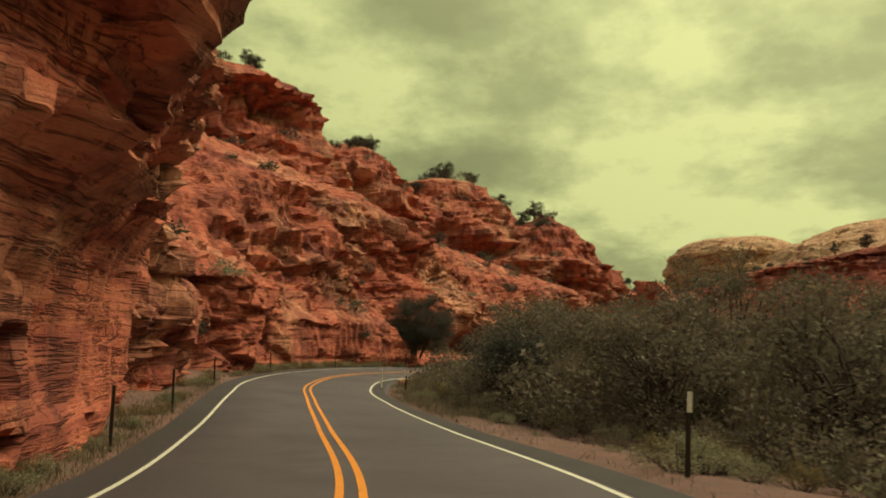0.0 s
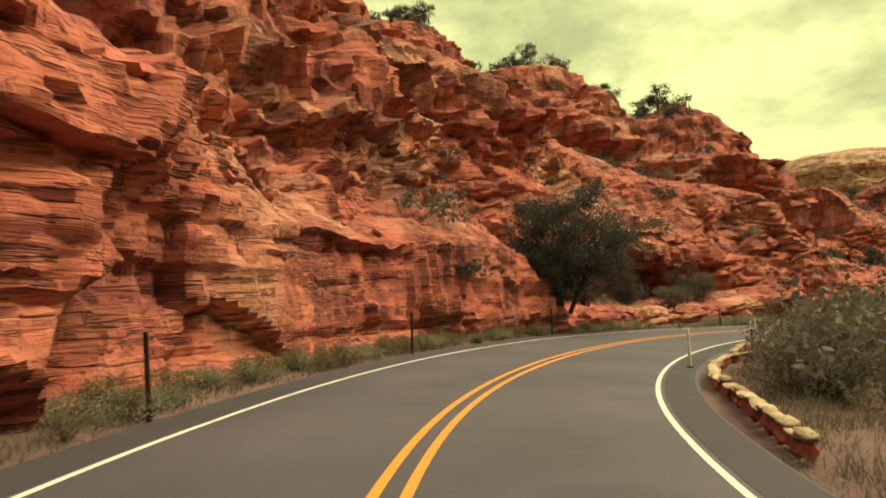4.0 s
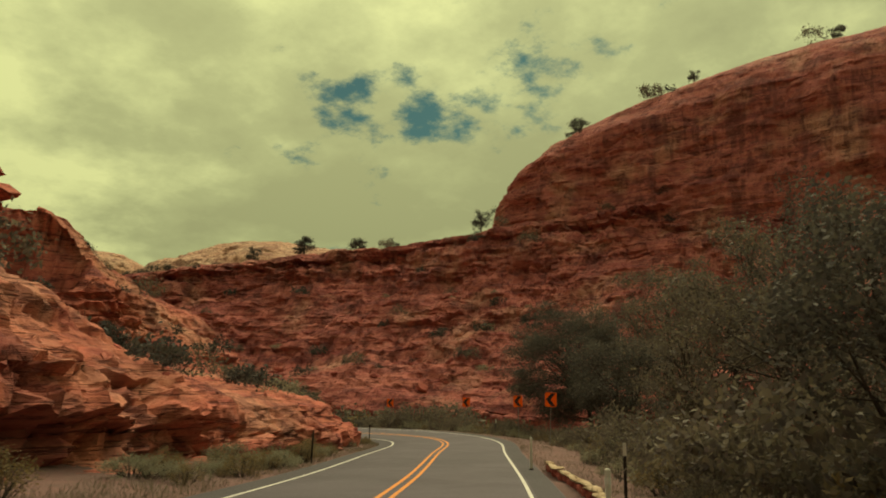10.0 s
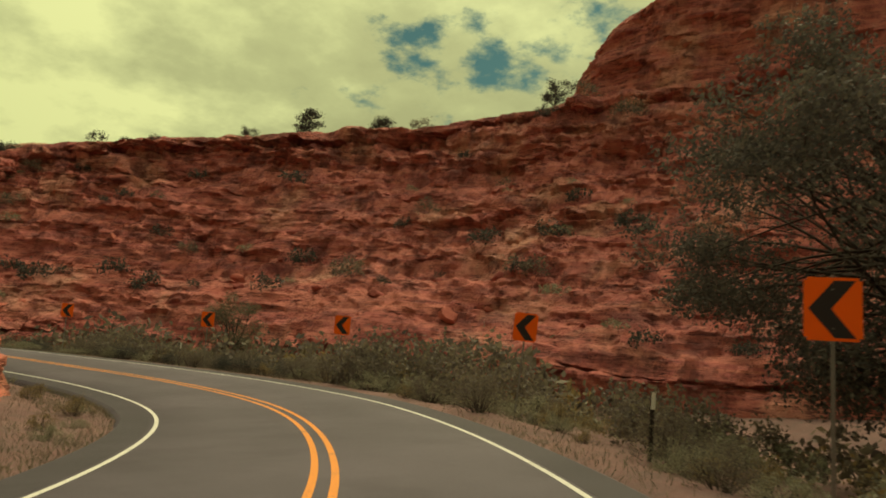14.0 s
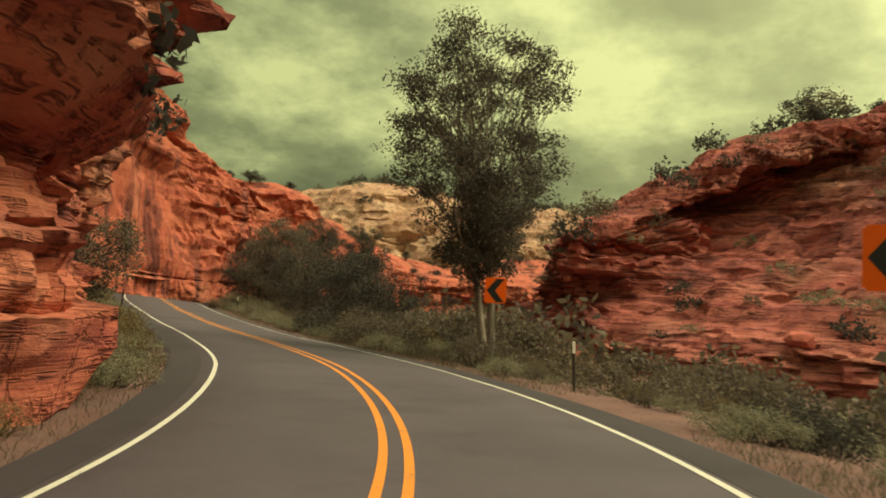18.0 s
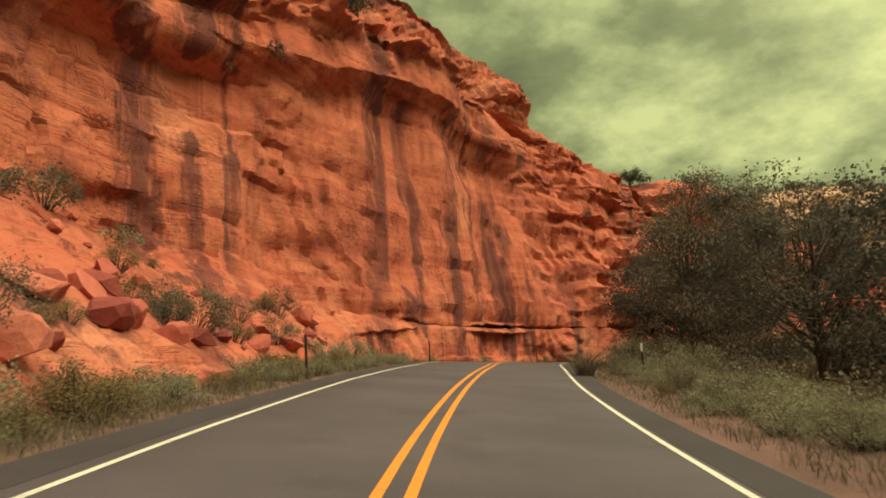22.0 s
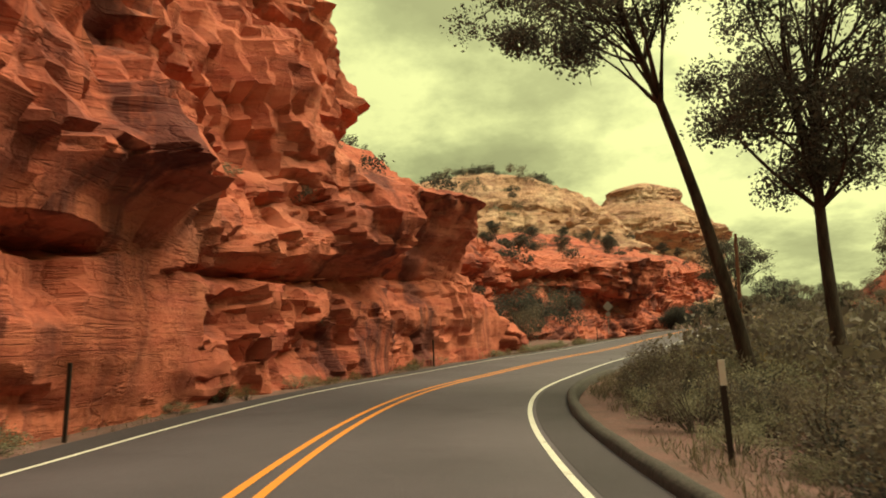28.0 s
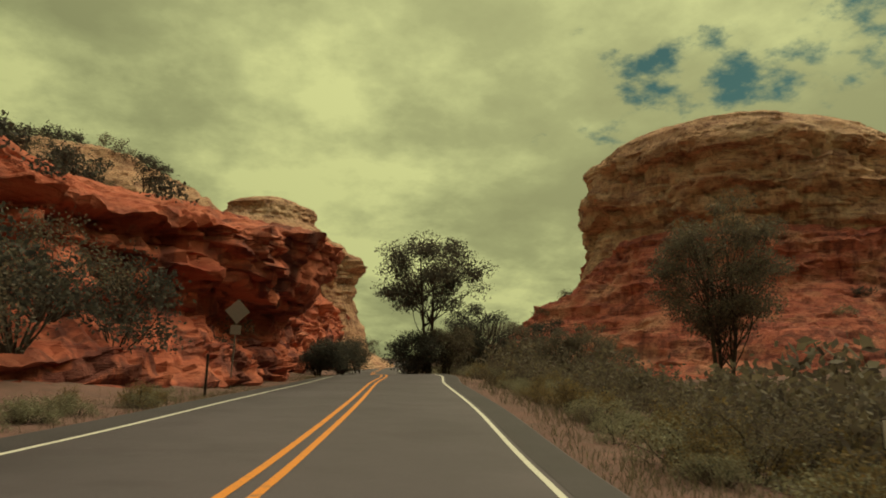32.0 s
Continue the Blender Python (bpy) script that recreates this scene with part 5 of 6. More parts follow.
def trees():
    tree("dense dark green tree growing in the rock gully", (-6.2, 88.8, gz(-6.2, 88.8) + 1.4), 7.2, (3.8, 3.2), 0.0, (0.8, 0.3), 30000, 0.085, 130, 0.68, DARK, BARK, 0.2, 3, 0.15, 3, arm=0.3)
    tree("leafy tree standing in roadside scrub", on_ground(15.5, 44), 7.5, (4.2, 2.8), 0.25, (0, 0), 5000, 0.12, 44, 0.8, OLIVE, BARK, 0.2, 4, 0.25, 2)
    tree("leafy tree standing in roadside scrub", on_ground(22, 60), 7.0, (4.5, 2.8), 0.2, (0, 0), 4000, 0.13, 40, 0.8, OLIVE, BARK, 0.2, 5, 0.25, 2)
    for i, (s, o, h) in enumerate(((8.5, 10.2, 3.0), (9.0, 10.6, 3.4), (9.35, 9.6, 2.2), (9.6, 10.4, 4.0), (9.85, 10.8, 3.2))):
        tree("thin grey green tree below the shaded overhang", rd(s, o, 1.3 if s < 9.5 else 1.7), h, (1.2, h * 0.45), 0.08, (0.1, 0), 2600, 0.075, 30, 0.42, DARK if i % 2 else OLIVE, BARK, 0.09, 130 + i, 0.15, 3)
    for i, (s, o, h, r) in enumerate(((3.0, -9.4, 4.2, 2.2), (2.6, -12, 5.5, 3.2), (3.4, -11.5, 6.3, 3.6), (2.0, -10.2, 4.8, 3.0), (4.0, -13, 6.8, 3.8), (4.5, -16, 7.0, 4.0), (3.0, -16.5, 7.2, 4.0), (1.4, -11.5, 4.5, 2.8))):
        p = rd(s, o)
        tree("brownish olive tree in dense roadside scrub", on_ground(p.x, p.y), h, (r, h * 0.46), 0.05, (0.2, 0.2), 6500, 0.11, 52, 0.7, DARK if i == 0 else OLIVE, BARK, 0.16, 110 + i, 0.12, 3)
    for i, (s, o, h, r) in enumerate(((9.4, -14, 6.5, 3.4), (10.4, -13.5, 8.5, 4.2), (11.4, -13, 10.0, 4.4), (12.3, -14, 11.5, 4.8), (12.0, -20, 14.5, 5.6), (13.4, -15, 11.5, 4.8), (14.4, -13, 10.0, 4.0), (11.0, -20, 13.0, 5.4), (13.2, -21, 17.0, 6.0))):
        p = rd(s, o)
        tree("large dark leafy cottonwood beside the road", on_ground(p.x, p.y), h, (r, h * 0.45), 0.08, (0.3, -0.3), 8500, 0.13, 60, 0.85, OLIVE if i % 2 else POPLAR, BARK, 0.24, 20 + i, 0.25, 2)
    tree("large dark cottonwood with a slanting trunk beside the bend", on_ground(82.7, 143.6), 14.0, (6.4, 6.0), 0.06, (-2.2, 1.4), 34000, 0.115, 150, 0.9, POPLAR, BARK, 0.34, 41, 0.3, 2)
    tree("large dark cottonwood beside the bend", on_ground(88, 138), 19.0, (7.5, 8.6), 0.12, (0, 0), 17000, 0.15, 90, 1.1, OLIVE, BARK, 0.34, 42, 0.3, 2)
    tree("tall airy olive tree in roadside scrub", on_ground(10.0, 31.4), 8.2, (2.9, 3.4), 0.12, (0.3, 0), 8000, 0.09, 60, 0.6, OLIVE, BARK, 0.15, 140, 0.15, 3)
    tree("tall airy olive tree in roadside scrub", on_ground(15.4, 32.5), 7.4, (3.2, 3.0), 0.10, (0, 0.3), 8000, 0.09, 60, 0.6, OLIVE, BARK, 0.15, 141, 0.15, 3)
    tree("bright green young tree below the rock wall", on_ground(88.2, 194.4), 7.2, (2.4, 3.2), 0.2, (0, 0), 4500, 0.10, 36, 0.6, GREEN_GRASS, BARK, 0.14, 43, 0.2, 2)
    tree("tall vase shaped poplar with pale trunks behind a sign", on_ground(64.0, 211.0), 15.5, (4.1, 6.3), 0.3, (-1.5, 0.6), 25000, 0.10, 170, 0.56, POPLAR, PALE_BARK, 0.26, 44, 0.3, 2, flat=0.6, arm=0.3)
    tree("bushy green tree at the foot of the cliff", rd(21.75, 7.6), 6.2, (2.7, 2.8), 0.05, (0, 0), 7000, 0.10, 44, 0.62, OLIVE, BARK, 0.13, 45, 0.2, 2)
    tree("bushy tree at the foot of the red slope", rd(22.25, 10.0), 4.4, (2.2, 2.0), 0.15, (0, 0), 3600, 0.09, 30, 0.55, OLIVE, BARK, 0.13, 46, 0.2, 2)
    for i, (s, o, h, r) in enumerate(((22.6, -11.5, 6.5, 3.6), (23.6, -13, 7.5, 4.0), (24.6, -13, 9.0, 4.2), (25.4, -11.5, 11.0, 4.0), (26.0, -13.0, 12.0, 4.4), (26.8, -11.0, 11.5, 3.8), (27.4, -14.0, 11.5, 4.0), (28.0, -11.0, 8.5, 2.6), (26.9, -8.8, 8.0, 3.6))):
        p = rd(s, o)
        tree("tall leafy poplar crowding the inside of the bend", on_ground(p.x, p.y), h, (r, h * 0.46), 0.06, (-0.4, 0.2), 8500, 0.12, 62, 0.75, DARK if i < 2 else POPLAR if i % 3 else OLIVE, BARK, 0.2, 60 + i, 0.2, 2)
    tree("cottonwood with a dark leaning trunk beside the road", on_ground(13.6, 293.3), 16.2, (4.2, 2.8), 0.5, (-5.4, -2.4), 14000, 0.10, 56, 0.65, POPLAR, BARK, 0.26, 47, 0.62, 1)
    tree("cottonwood with an upright dark trunk beside the road", on_ground(16.0, 292.5), 16.0, (4.2, 5.0), 0.3, (0.6, 0.5), 19000, 0.11, 90, 0.7, POPLAR, BARK, 0.26, 48, 0.45, 1)
    tree("cottonwood standing alone beyond the road", on_ground(36.0, 370.0), 11.5, (4.4, 3.2), 0.4, (0, 0), 9000, 0.15, 56, 0.85, POPLAR, BARK, 0.24, 49, 0.35, 2)
    tree("bushy tree below the butte", on_ground(52.2, 354.9), 12.6 - gz(52.2, 354.9), (4.8, 5.2), 0.15, (0, 0), 16000, 0.14, 90, 0.9, OLIVE, BARK, 0.24, 50, 0.25, 3)
    for i, (x, y, h, r) in enumerate(((34.3, 369.1, 3.4, 2.2), (37.4, 369.9, 3.8, 2.4), (41.7, 372.1, 7.0, 3.0), (46.1, 374.3, 6.0, 3.2), (49.6, 374.5, 6.5, 3.4), (48.4, 368.1, 6.0, 3.2), (49.5, 389.5, 8.0, 3.6), (55.7, 373.9, 7.0, 3.6), (37.1, 397.8, 4.5, 3.0), (43.4, 408.4, 5.0, 3.2), (30.8, 383.0, 3.2, 2.0))):
        tree("dense leafy tree where the road goes on", on_ground(x, y), h, (r, h * 0.44), 0.04, (0, 0), 5200, 0.12, 44, 0.62, OLIVE if i % 2 else DARK, BARK, 0.16, 80 + i, 0.15, 3)


def rim_junipers():
    """Small junipers along the rims, copied from three."""
    rng = np.random.RandomState(5)
    master = [tree("small dark juniper on the canyon rim", (0, 0, -200 - 20 * i), h, (r, h * 0.38), 0.25, (0.2, 0), 1100, 0.13, 20, 0.42, DARK, BARK, 0.12, 90 + i, 0.2, 2, "juniper") for i, (h, r) in enumerate(((3.0, 1.3), (3.8, 1.5), (2.4, 1.4)))]
    n = 0
    for name, lo, hi, count in (("cliff_south", 6.6, 8.9, 34), ("cliff_north", 6.9, 9.5, 30), ("cliff_east", 7.6, 8.8, 44), ("headland", 4.6, 6.8, 10), ("middle_ridge", 3.8, 5.8, 10), ("upper_ridge", 3.8, 5.8, 10), ("dome_hill", 4.5, 6.5, 8), ("upper_wall", 3.6, 5.6, 16)):
        pts, vq = SPOTS[name]
        ok = np.where((vq > lo) & (vq < hi))[0]
        for i in ok[rng.randint(0, len(ok), count)]:
            sc = rng.uniform(0.6, 1.25) * (1.35 if name in ("cliff_east", "upper_wall") else 1.0)
            m = Matrix.LocRotScale(Vector(pts[i]) - Vector((0, 0, 0.15)), Euler((0, 0, rng.uniform(0, 6.28))), (sc, sc, sc))
            if n < 3:
                ob = master[n]
                ob.matrix_basis = m
            else:
                ob = copy_thing(master[n % 3], Matrix.LocRotScale(m.translation, m.to_quaternion(), None))
                ob.scale = (sc, sc, sc)
            tagged(ob, group="rim junipers")
            n += 1


# ---- road furniture ----
def plain(name, col, rough=0.6, metal=0.0, wear=0.25):
    k = Mat(name, rough, metal, 0.35)
    n = k.noise(9.0, 5, 0.7)
    k.color(k.mix(k.ramp(n, [(0.45, 0.0), (0.75, wear)]), col, tuple(c * 0.45 for c in col)))
    k.bump(n, 0.15, 0.01)
    return k.m


STEEL, RUST, WHITE_SHEET = plain("galvanised_steel", (0.22, 0.22, 0.21), 0.5, 0.6), plain("dark_brown_steel", (0.035, 0.026, 0.022), 0.7, 0.3), plain("white_reflector", (0.72, 0.71, 0.64), 0.4)
SIGN_ORANGE, SIGN_BLACK, SIGN_BACK = plain("orange_sheeting", (1.0, 0.135, 0.012), 0.5, 0, 0.0), plain("black_sheeting", (0.018, 0.018, 0.02), 0.4, 0, 0.1), plain("sign_back_aluminium", (0.30, 0.30, 0.29), 0.5, 0.5)
WHITE_PLASTIC, WOOD_POLE = plain("white_plastic", (0.62, 0.60, 0.52), 0.5), bark_material("weathered_pole_wood", (0.11, 0.05, 0.035), (0.22, 0.11, 0.075))


def box(bm, x, y, z, sx, sy, sz, bevel=0.0):
    r = bmesh.ops.create_cube(bm, size=1, matrix=Matrix.LocRotScale((x, y, z), None, (sx, sy, sz)))
    if bevel:
        bmesh.ops.bevel(bm, geom=list({e for v in r["verts"] for e in v.link_edges}), offset=bevel, segments=2, affect="EDGES")
    return r


def cyl(bm, x, y, z0, z1, r0, r1, n=12):
    bmesh.ops.create_cone(bm, cap_ends=True, segments=n, radius1=r0, radius2=r1, depth=z1 - z0, matrix=Matrix.Translation((x, y, (z0 + z1) / 2)))


def marker_post(white):
    """A steel channel post; the right hand ones carry a white reflector."""
    ob = new("marker_post")
    bm = bmesh.new()
    box(bm, 0, 0, 0.55, 0.075, 0.018, 1.7, 0.004)
    box(bm, -0.034, 0.018, 0.55, 0.010, 0.034, 1.7)
    box(bm, 0.034, 0.018, 0.55, 0.010, 0.034, 1.7)
    part("post", bm, RUST, ob)
    if white:
        bm = bmesh.new()
        box(bm, 0, -0.016, 1.22, 0.092, 0.012, 0.34, 0.004)
        part("reflector", bm, WHITE_SHEET, ob, "white reflective plate")
        for z in (1.12, 1.32):
            bm = bmesh.new()
            cyl(bm, 0, 0, z - 0.008, z + 0.008, 0.012, 0.012, 8)
            part("bolt", bm, STEEL, ob)
    return tagged(ob, "dark steel roadside marker post with white reflector" if white else "plain dark steel roadside marker post", "marker post", group="marker posts along the road")


def flexible_post():
    ob = new("flexible_post")
    bm = bmesh.new()
    cyl(bm, 0, 0, 0.04, 1.15, 0.05, 0.045, 14)
    cyl(bm, 0, 0, 1.15, 1.18, 0.045, 0.02, 14)
    part("tube", bm, WHITE_PLASTIC, ob)
    bm = bmesh.new()
    cyl(bm, 0, 0, -0.1, 0.05, 0.10, 0.085, 16)
    part("base", bm, RUST, ob, "black rubber base")
    bm = bmesh.new()
    cyl(bm, 0, 0, 0.94, 1.04, 0.0525, 0.052, 14)
    part("band", bm, WHITE_SHEET, ob)
    return tagged(ob, "white plastic flexible post at the road edge", "marker post", group="white posts on the inside of the bend")


def chevron_sign():
    """An orange chevron sign on a steel post; it faces -y."""
    ob = new("chevron_sign")
    bm = bmesh.new()
    box(bm, 0, 0.03, 1.35, 0.055, 0.03, 3.7, 0.004)
    post = part("post", bm, STEEL, ob, "thin galvanised steel post")
    bm = bmesh.new()
    for i in range(9):
        cyl(bm, 0, 0.03, 0.35 + 0.2 * i, 0.36 + 0.2 * i, 0.012, 0.012, 6)
    part("perforation", bm, SIGN_BLACK, post)
    bm = bmesh.new()
    r = box(bm, 0, 0, 2.70, 0.76, 0.006, 0.91)
    bmesh.ops.bevel(bm, geom=[e for e in bm.edges if abs(e.verts[0].co.y - e.verts[1].co.y) > 0.004], offset=0.045, segments=4, affect="EDGES")
    panel = part("panel", bm, SIGN_ORANGE, ob, "orange reflective sign panel")
    bm = bmesh.new()
    pts = [(0.30, 0.41), (0.02, 0.41), (-0.32, 0.0), (0.02, -0.41), (0.30, -0.41), (-0.02, 0.0)]
    front = [bm.verts.new((x, -0.0065, 2.70 + z)) for x, z in pts]
    back = [bm.verts.new((x, -0.0035, 2.70 + z)) for x, z in pts]
    for q in ((0, 1, 2, 5), (5, 2, 3, 4)):
        bm.faces.new([front[i] for i in q])
    for i in range(6):
        bm.faces.new([front[i], back[i], back[(i + 1) % 6], front[(i + 1) % 6]])
    part("arrow", bm, SIGN_BLACK, panel, "black arrow pointing along the bend")
    for z in (2.42, 2.98):
        bm = bmesh.new()
        bmesh.ops.create_cone(bm, cap_ends=True, segments=8, radius1=0.014, radius2=0.014, depth=0.02, matrix=pose(0, -0.006, z, 90, 0, 0))
        part("bolt", bm, STEEL, panel)
    return tagged(ob, "orange chevron sign with black arrow on a steel post", "road sign", group="chevron signs round the bend")


def furniture():
    rng = np.random.RandomState(9)
    plain_post, white_post = marker_post(False), marker_post(True)
    n = 0
    for ss, off, white in [(s, 5.0, 0) for s in (0.7, 1.7, 2.55, 3.8, 5.05, 6.2, 7.4, 9.3, 10.85, 12.55, 14.9, 22.1, 24.0, 26.1, 27.9, 29.2, 31.4, 34.2)] + [(s, o, 1) for s, o in ((1.1, -5.5), (4.1, -5.6), (5.65, -6.7), (6.85, -5.6), (9.5, -5.9), (11.6, -6.0), (15.15, -6.5), (18.0, -6.4), (19.9, -6.4), (21.8, -6.9), (24.9, -6.8), (28.05, -5.4), (28.9, -5.8), (32.8, -7.4))]:
        p = rd(ss, off)
        p.z = gz(p.x, p.y)
        m = Matrix.LocRotScale(p, Euler((radians(rng.normal() * 1.5), radians(rng.normal() * 1.5), radians(heading(ss)))), None)
        src = white_post if white else plain_post
        if n == 0 and not white:
            src.matrix_basis = m
            n = 1
        elif n == 1 and white:
            src.matrix_basis = m
            n = 2
        else:
            copy_thing(src, m)
    fp = flexible_post()
    for i, (ss, off) in enumerate(((4.25, -4.15), (6.2, -4.15), (7.75, -4.2), (9.4, -4.25), (10.95, -4.2), (12.25, -4.1))):
        m = pose(*rd(ss, off), 0, 0, heading(ss))
        if i == 0:
            fp.matrix_basis = m
        else:
            copy_thing(fp, m)
    cs = chevron_sign()
    for i, (ss, off, face) in enumerate(((13.85, 6.7, 12.4), (14.8, 7.0, 12.9), (15.8, 7.1, 14.0), (16.85, 6.9, 15.0), (17.9, 7.3, 15.6), (18.95, 6.5, 16.6), (20.35, 6.2, 18.2))):
        p = rd(ss, -off)
        p.z = rd(ss, -4.4).z + 0.05
        d = rd(face) - p
        m = pose(p.x, p.y, p.z, rng.normal() * 1.0, rng.normal() * 1.5, math.degrees(math.atan2(d.y, d.x)) + 90)
        if i == 0:
            cs.matrix_basis = m
        else:
            copy_thing(cs, m)


def warning_sign():
    """The back of a diamond sign with a small plate under it."""
    ob = new("diamond_sign")
    bm = bmesh.new()
    box(bm, 0, 0.03, 1.6, 0.06, 0.04, 4.0, 0.004)
    part("post", bm, STEEL, ob)
    bm = bmesh.new()
    r = box(bm, 0, 0, 0, 0.76, 0.006, 0.76)
    bmesh.ops.transform(bm, matrix=pose(0, 0, 3.3, 0, 45, 0), verts=bm.verts)
    part("panel", bm, SIGN_BACK, ob, "bare aluminium back of a diamond panel")
    bm = bmesh.new()
    box(bm, 0, 0, 2.5, 0.45, 0.006, 0.4, 0.002)
    part("plate", bm, SIGN_BACK, ob, "small plate under the diamond")
    p = rd(34.7, 5.9)
    ob.matrix_basis = pose(p.x, p.y, gz(p.x, p.y), 0, 2, heading(34.7))
    tagged(ob, "grey back of a diamond road sign on a post", "road sign")


def culvert_pipe():
    """The open end of a corrugated drain pipe in the bank."""
    ob = new("culvert_pipe")
    n, rings = 20, 24
    v = [[(r * math.cos(2 * math.pi * j / n), 0.05 * i, r * math.sin(2 * math.pi * j / n)) for j in range(n)]
         for i in range(rings) for r in (0.21 + 0.012 * math.cos(i * math.pi),)]
    inner = [[(x * 0.93, y, z * 0.93) for x, y, z in row] for row in v]
    rows = v[::-1] + inner
    f = [[i * n + j, i * n + (j + 1) % n, (i + 1) * n + (j + 1) % n, (i + 1) * n + j] for i in range(len(rows) - 1) for j in range(n)]
    mesh_object("pipe_wall", [p for row in rows for p in row], f, STEEL, ob, True)
    ob.matrix_basis = pose(-1.00, 66.40, gz(-1.00, 66.40) + 0.22, 0, 0, heading(6) - 62)
    tagged(ob, "grey corrugated steel drain pipe in the red bank", "drain pipe")


def utility_pole():
    ob = new("utility_pole")
    bm = bmesh.new()
    cyl(bm, 0, 0, -0.6, 7.9, 0.15, 0.10, 14)
    part("pole", bm, WOOD_POLE, ob)
    for z in (7.6, 6.5):
        bm = bmesh.new()
        box(bm, 0.26, 0, z, 0.52, 0.05, 0.05, 0.008)
        arm = part("bracket", bm, WOOD_POLE, ob)
        bm = bmesh.new()
        cyl(bm, 0.46, 0, z + 0.02, z + 0.17, 0.05, 0.03, 10)
        part("insulator", bm, STEEL, arm, "grey porcelain insulator")
    ob.matrix_basis = pose(21.45, 320.4, gz(21.45, 320.4), 0, 1.0, heading(32))
    tagged(ob, "weathered brown wooden utility pole among bushes", "utility pole")


# ---- stones ----
def stone_mesh(name, seed, mat, sub=2, squash=(1, 0.8, 0.6)):
    bm = bmesh.new()
    bmesh.ops.create_icosphere(bm, subdivisions=sub, radius=1)
    rng = np.random.RandomState(seed)
    cuts = [(Vector(rng.normal(size=3)).normalized(), rng.uniform(0.35, 0.75)) for _ in range(10)]
    for v in bm.verts:
        for nrm, d in cuts:
            k = v.co.dot(nrm)
            if k > d:
                v.co -= nrm * (k - d)
        v.co *= 1 + 0.07 * noise.noise(v.co * 2.5 + Vector((seed, 0, 0)))
        v.co = Vector((v.co.x * squash[0], v.co.y * squash[1], v.co.z * squash[2]))
    me = bpy.data.meshes.new(name)
    bm.to_mesh(me)
    bm.free()
    me.materials.append(mat)
    return me


def stone_material(name, cols):
    k = Mat(name, 0.92, 0, 0.15)
    c = k.ramp(k.rand(), [(i / (len(cols) - 1), c) for i, c in enumerate(cols)])
    n, m = k.noise(2.5, 6, 0.7), k.noise(14.0, 5, 0.7)
    k.color(k.mix(k.ramp(n, [(0.4, 0.0), (0.7, 0.5)]), c, cols[0]))
    k.bump(k.math("ADD", n, k.math("MULTIPLY", m, 0.4)), 0.7, 0.08)
    return k.m


BOULDER, KERB_STONE = stone_material("fallen_sandstone", [(0.22, 0.056, 0.052), (0.42, 0.112, 0.092), (0.52, 0.175, 0.135)]), stone_material("pale_kerb_stone", [(0.30, 0.20, 0.13), (0.44, 0.33, 0.22), (0.54, 0.43, 0.30)])


def boulders():
    rng = np.random.RandomState(21)
    meshes = [stone_mesh("boulder", i, BOULDER, 2, (1, rng.uniform(0.6, 0.9), rng.uniform(0.45, 0.75))) for i in range(6)]
    for name, count, hi, sz in (("cliff_south", 110, 5.2, (0.18, 0.75)), ("cliff_north", 190, 3.2, (0.18, 1.3)), ("cliff_east", 90, 5.0, (0.5, 1.6))):
        pts, vq = SPOTS[name]
        ok = np.where((vq < hi) & ((name != "cliff_north") | (pts[:, 1] < 240)))[0]
        for i in ok[rng.randint(0, len(ok), count)]:
            s = rng.uniform(0, 1)**2 * (sz[1] - sz[0]) + sz[0]
            ob = new("boulder", meshes[rng.randint(6)])
            ob.matrix_basis = Matrix.LocRotScale(Vector(pts[i]) + Vector((0, 0, 0.12 * s)), Euler((rng.uniform(-0.3, 0.3), rng.uniform(-0.3, 0.3), rng.uniform(0, 6.28))), (s, s, s))
            tagged(ob, "fallen red sandstone boulder lying on a ledge", "boulder", group="fallen boulders")


def kerb_block(name, seed, mat):
    """A worn, squarish block one metre long with rounded edges."""
    bm = bmesh.new()
    bmesh.ops.create_cube(bm, size=1)
    bmesh.ops.bevel(bm, geom=list(bm.edges), offset=0.16, segments=2, affect="EDGES")
    bmesh.ops.subdivide_edges(bm, edges=[e for e in bm.edges if e.calc_length() > 0.5], cuts=3)
    for v in bm.verts:
        d = noise.noise_vector(v.co * 2.2 + Vector((seed * 3.1, 0, 0)))
        v.co += Vector((d.x * 0.03, d.y * 0.14, d.z * 0.14))
    me = bpy.data.meshes.new(name)
    bm.to_mesh(me)
    bm.free()
    me.polygons.foreach_set("use_smooth", [True] * len(me.polygons))
    me.materials.append(mat)
    return me


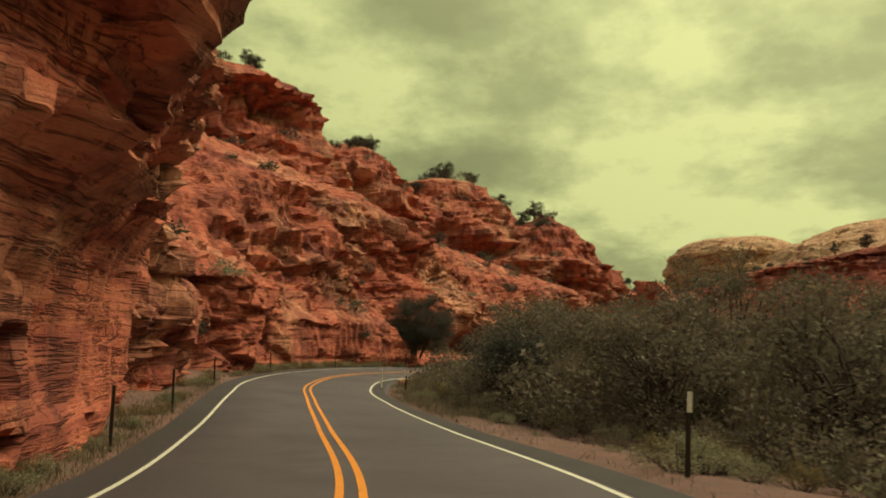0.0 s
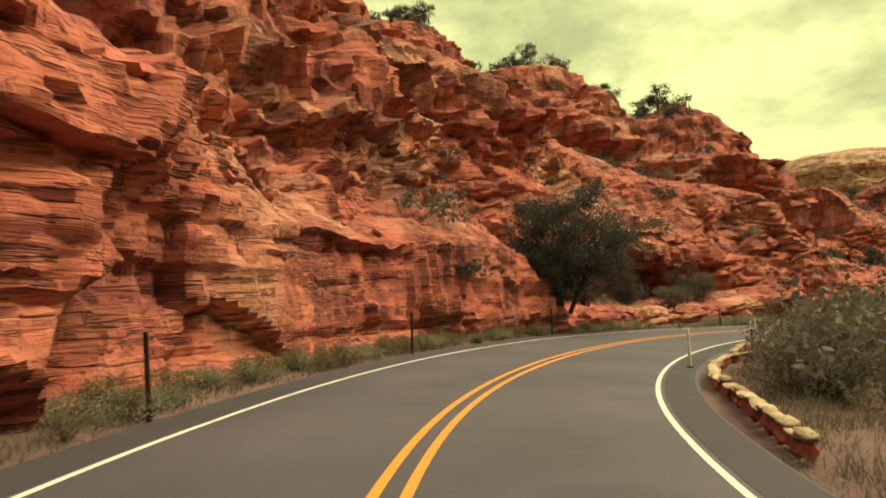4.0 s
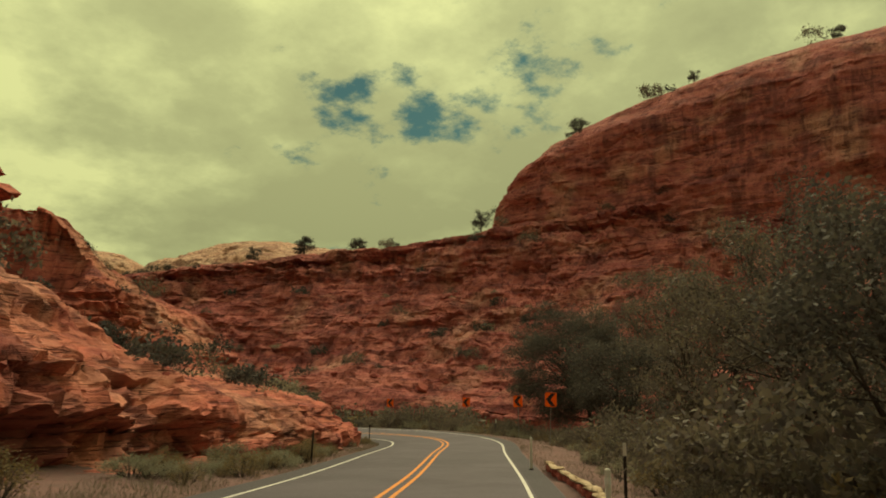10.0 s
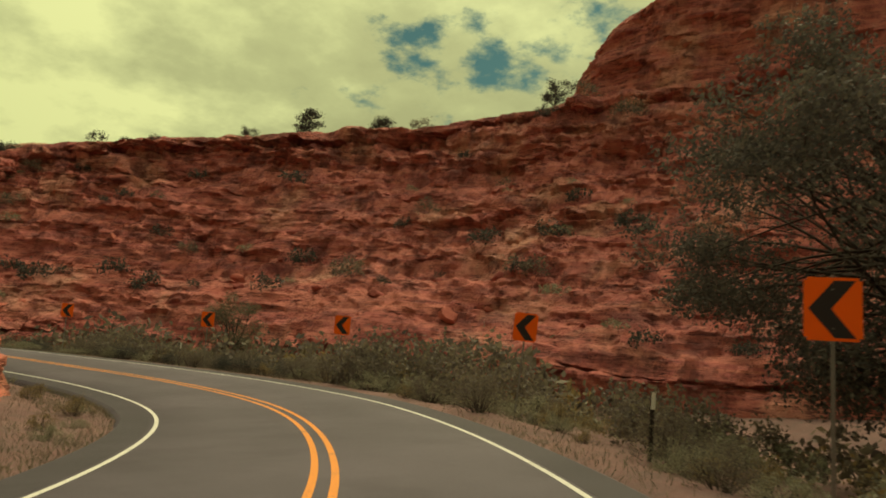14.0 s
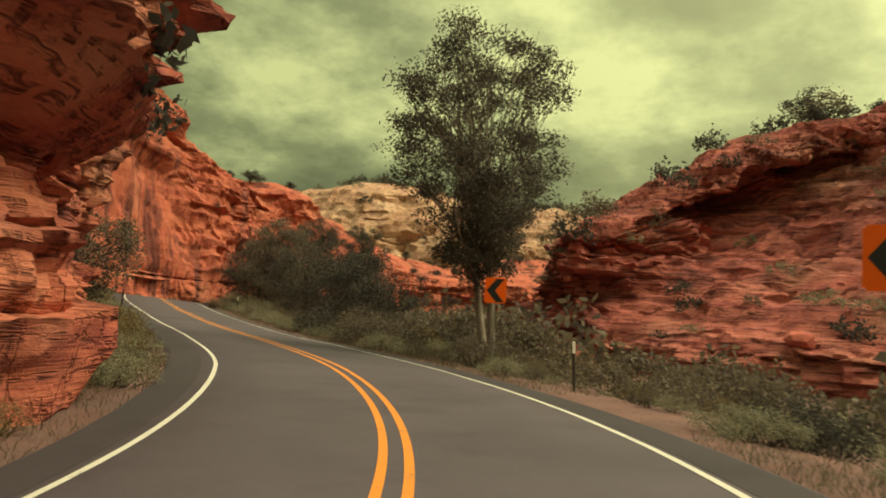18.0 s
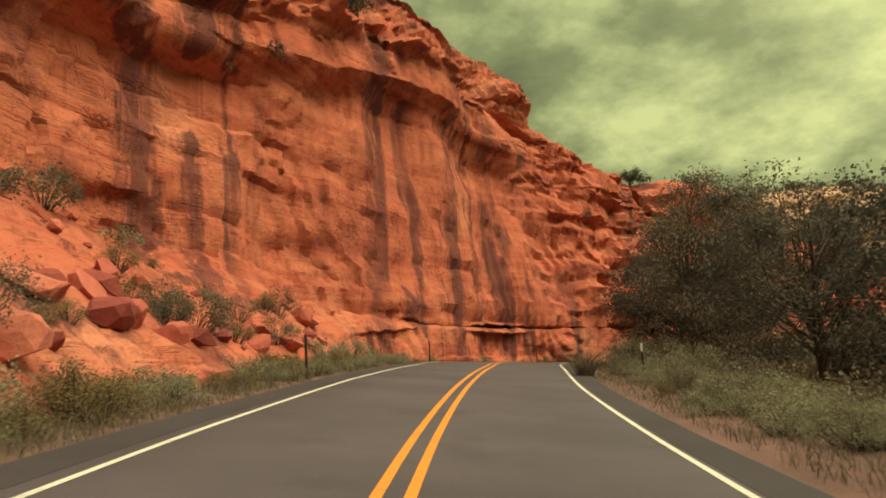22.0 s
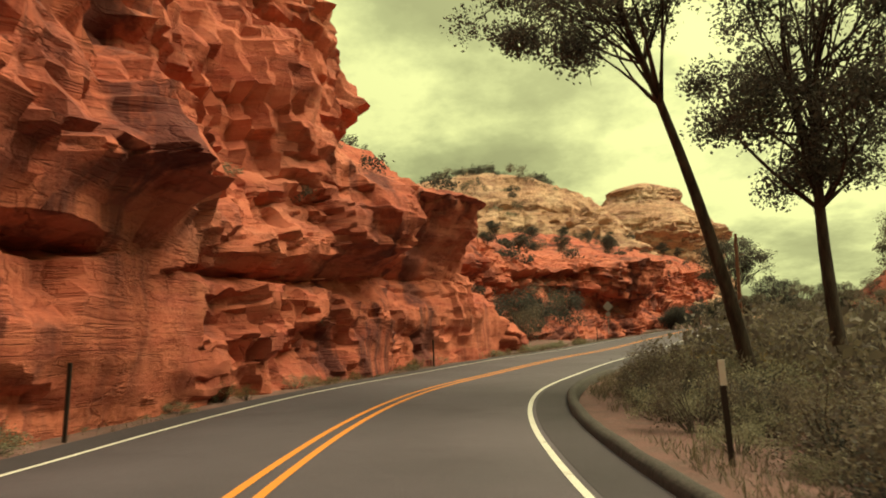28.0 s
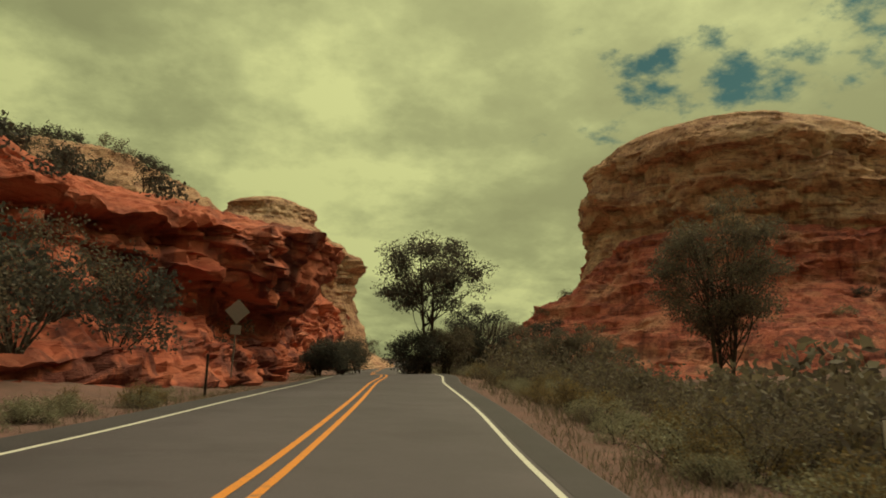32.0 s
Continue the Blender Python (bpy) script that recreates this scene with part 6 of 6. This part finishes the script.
def stone_kerb():
    """Low wall on the inside of the first bend: red stones under a pale rounded cap, broken in one place."""
    rng = np.random.RandomState(17)
    caps = [kerb_block("cap_stone", 40 + i, KERB_STONE) for i in range(5)]
    low = [stone_mesh("base_stone", 50 + i, BOULDER, 2, (1, 0.62, 0.62)) for i in range(4)]
    kerb = new("stone_kerb")
    tagged(kerb, "low kerb of pale worn sandstone caps on red stones", "stone kerb")

    def offset(s):
        return -4.95 - 0.12 * math.sin(s * 5.0) - (1.1 * max(0.0, 1 - abs(s - 6.62) / 0.10) if s < 6.62 else 0.9 * max(0.0, 1 - abs(s - 6.62) / 0.07))

    s = 4.9
    while s < 12.3:
        l = rng.uniform(0.3, 1.0)
        e = s + l / 11.2
        a, b = rd(s, offset(s)), rd(e, offset(e))
        d = b - a
        yaw = math.atan2(d.y, d.x)
        ob = new("cap_stone", caps[rng.randint(5)])
        ob.parent = kerb
        ob.matrix_basis = Matrix.LocRotScale((a + b) / 2 + Vector((0, 0, 0.20 + rng.normal() * 0.025)), Euler((rng.normal() * 0.09, rng.normal() * 0.04, yaw + rng.normal() * 0.07)), (d.length * 1.04, rng.uniform(0.18, 0.34), rng.uniform(0.07, 0.12)))
        for f in (0.25, 0.75):
            ob = new("base_stone", low[rng.randint(4)])
            ob.parent = kerb
            ob.matrix_basis = Matrix.LocRotScale(a + d * f + Vector((0, 0, 0.02)), Euler((rng.normal() * 0.1, rng.normal() * 0.1, yaw + rng.normal() * 0.1)), (l * 0.30, 0.24, 0.30))
        s = e


def dark_kerb():
    """Rounded dark asphalt kerb on the inside of the last bend."""
    prof = [(-4.40, -0.05), (-4.42, 0.10), (-4.48, 0.15), (-4.58, 0.155), (-4.66, 0.11), (-4.72, -0.12)]
    p = ribbon([a for a, _ in prof], [u for _, u in prof], 25.0, 31.4)
    p[..., 2] += 0.02 * fbm(p[..., 0] * 2, p[..., 1] * 2, 0 * p[..., 0], 2, 3)
    ease = np.clip(np.minimum(np.arange(len(p)), np.arange(len(p))[::-1]) / 8.0, 0, 1)
    p[..., 2] -= 0.25 * (1 - ease)[:, None]
    k = Mat("dark_kerb_asphalt", 0.85, 0, 0.3)
    n = k.noise(12.0, 5, 0.7)
    k.color(k.ramp(n, [(0.35, (0.028, 0.024, 0.023)), (0.7, (0.07, 0.06, 0.055))]))
    k.bump(n, 0.6, 0.03)
    tagged(grid_object("kerb", p, k.m), "rounded dark asphalt kerb along the inside of the bend", "kerb", kind="structure")


trees()
scrub()
feathery_bushes()
ledge_plants()
rim_junipers()
grass()
verge_grass()
furniture()
warning_sign()
culvert_pipe()
utility_pole()
boulders()
dark_kerb()
stone_kerb()
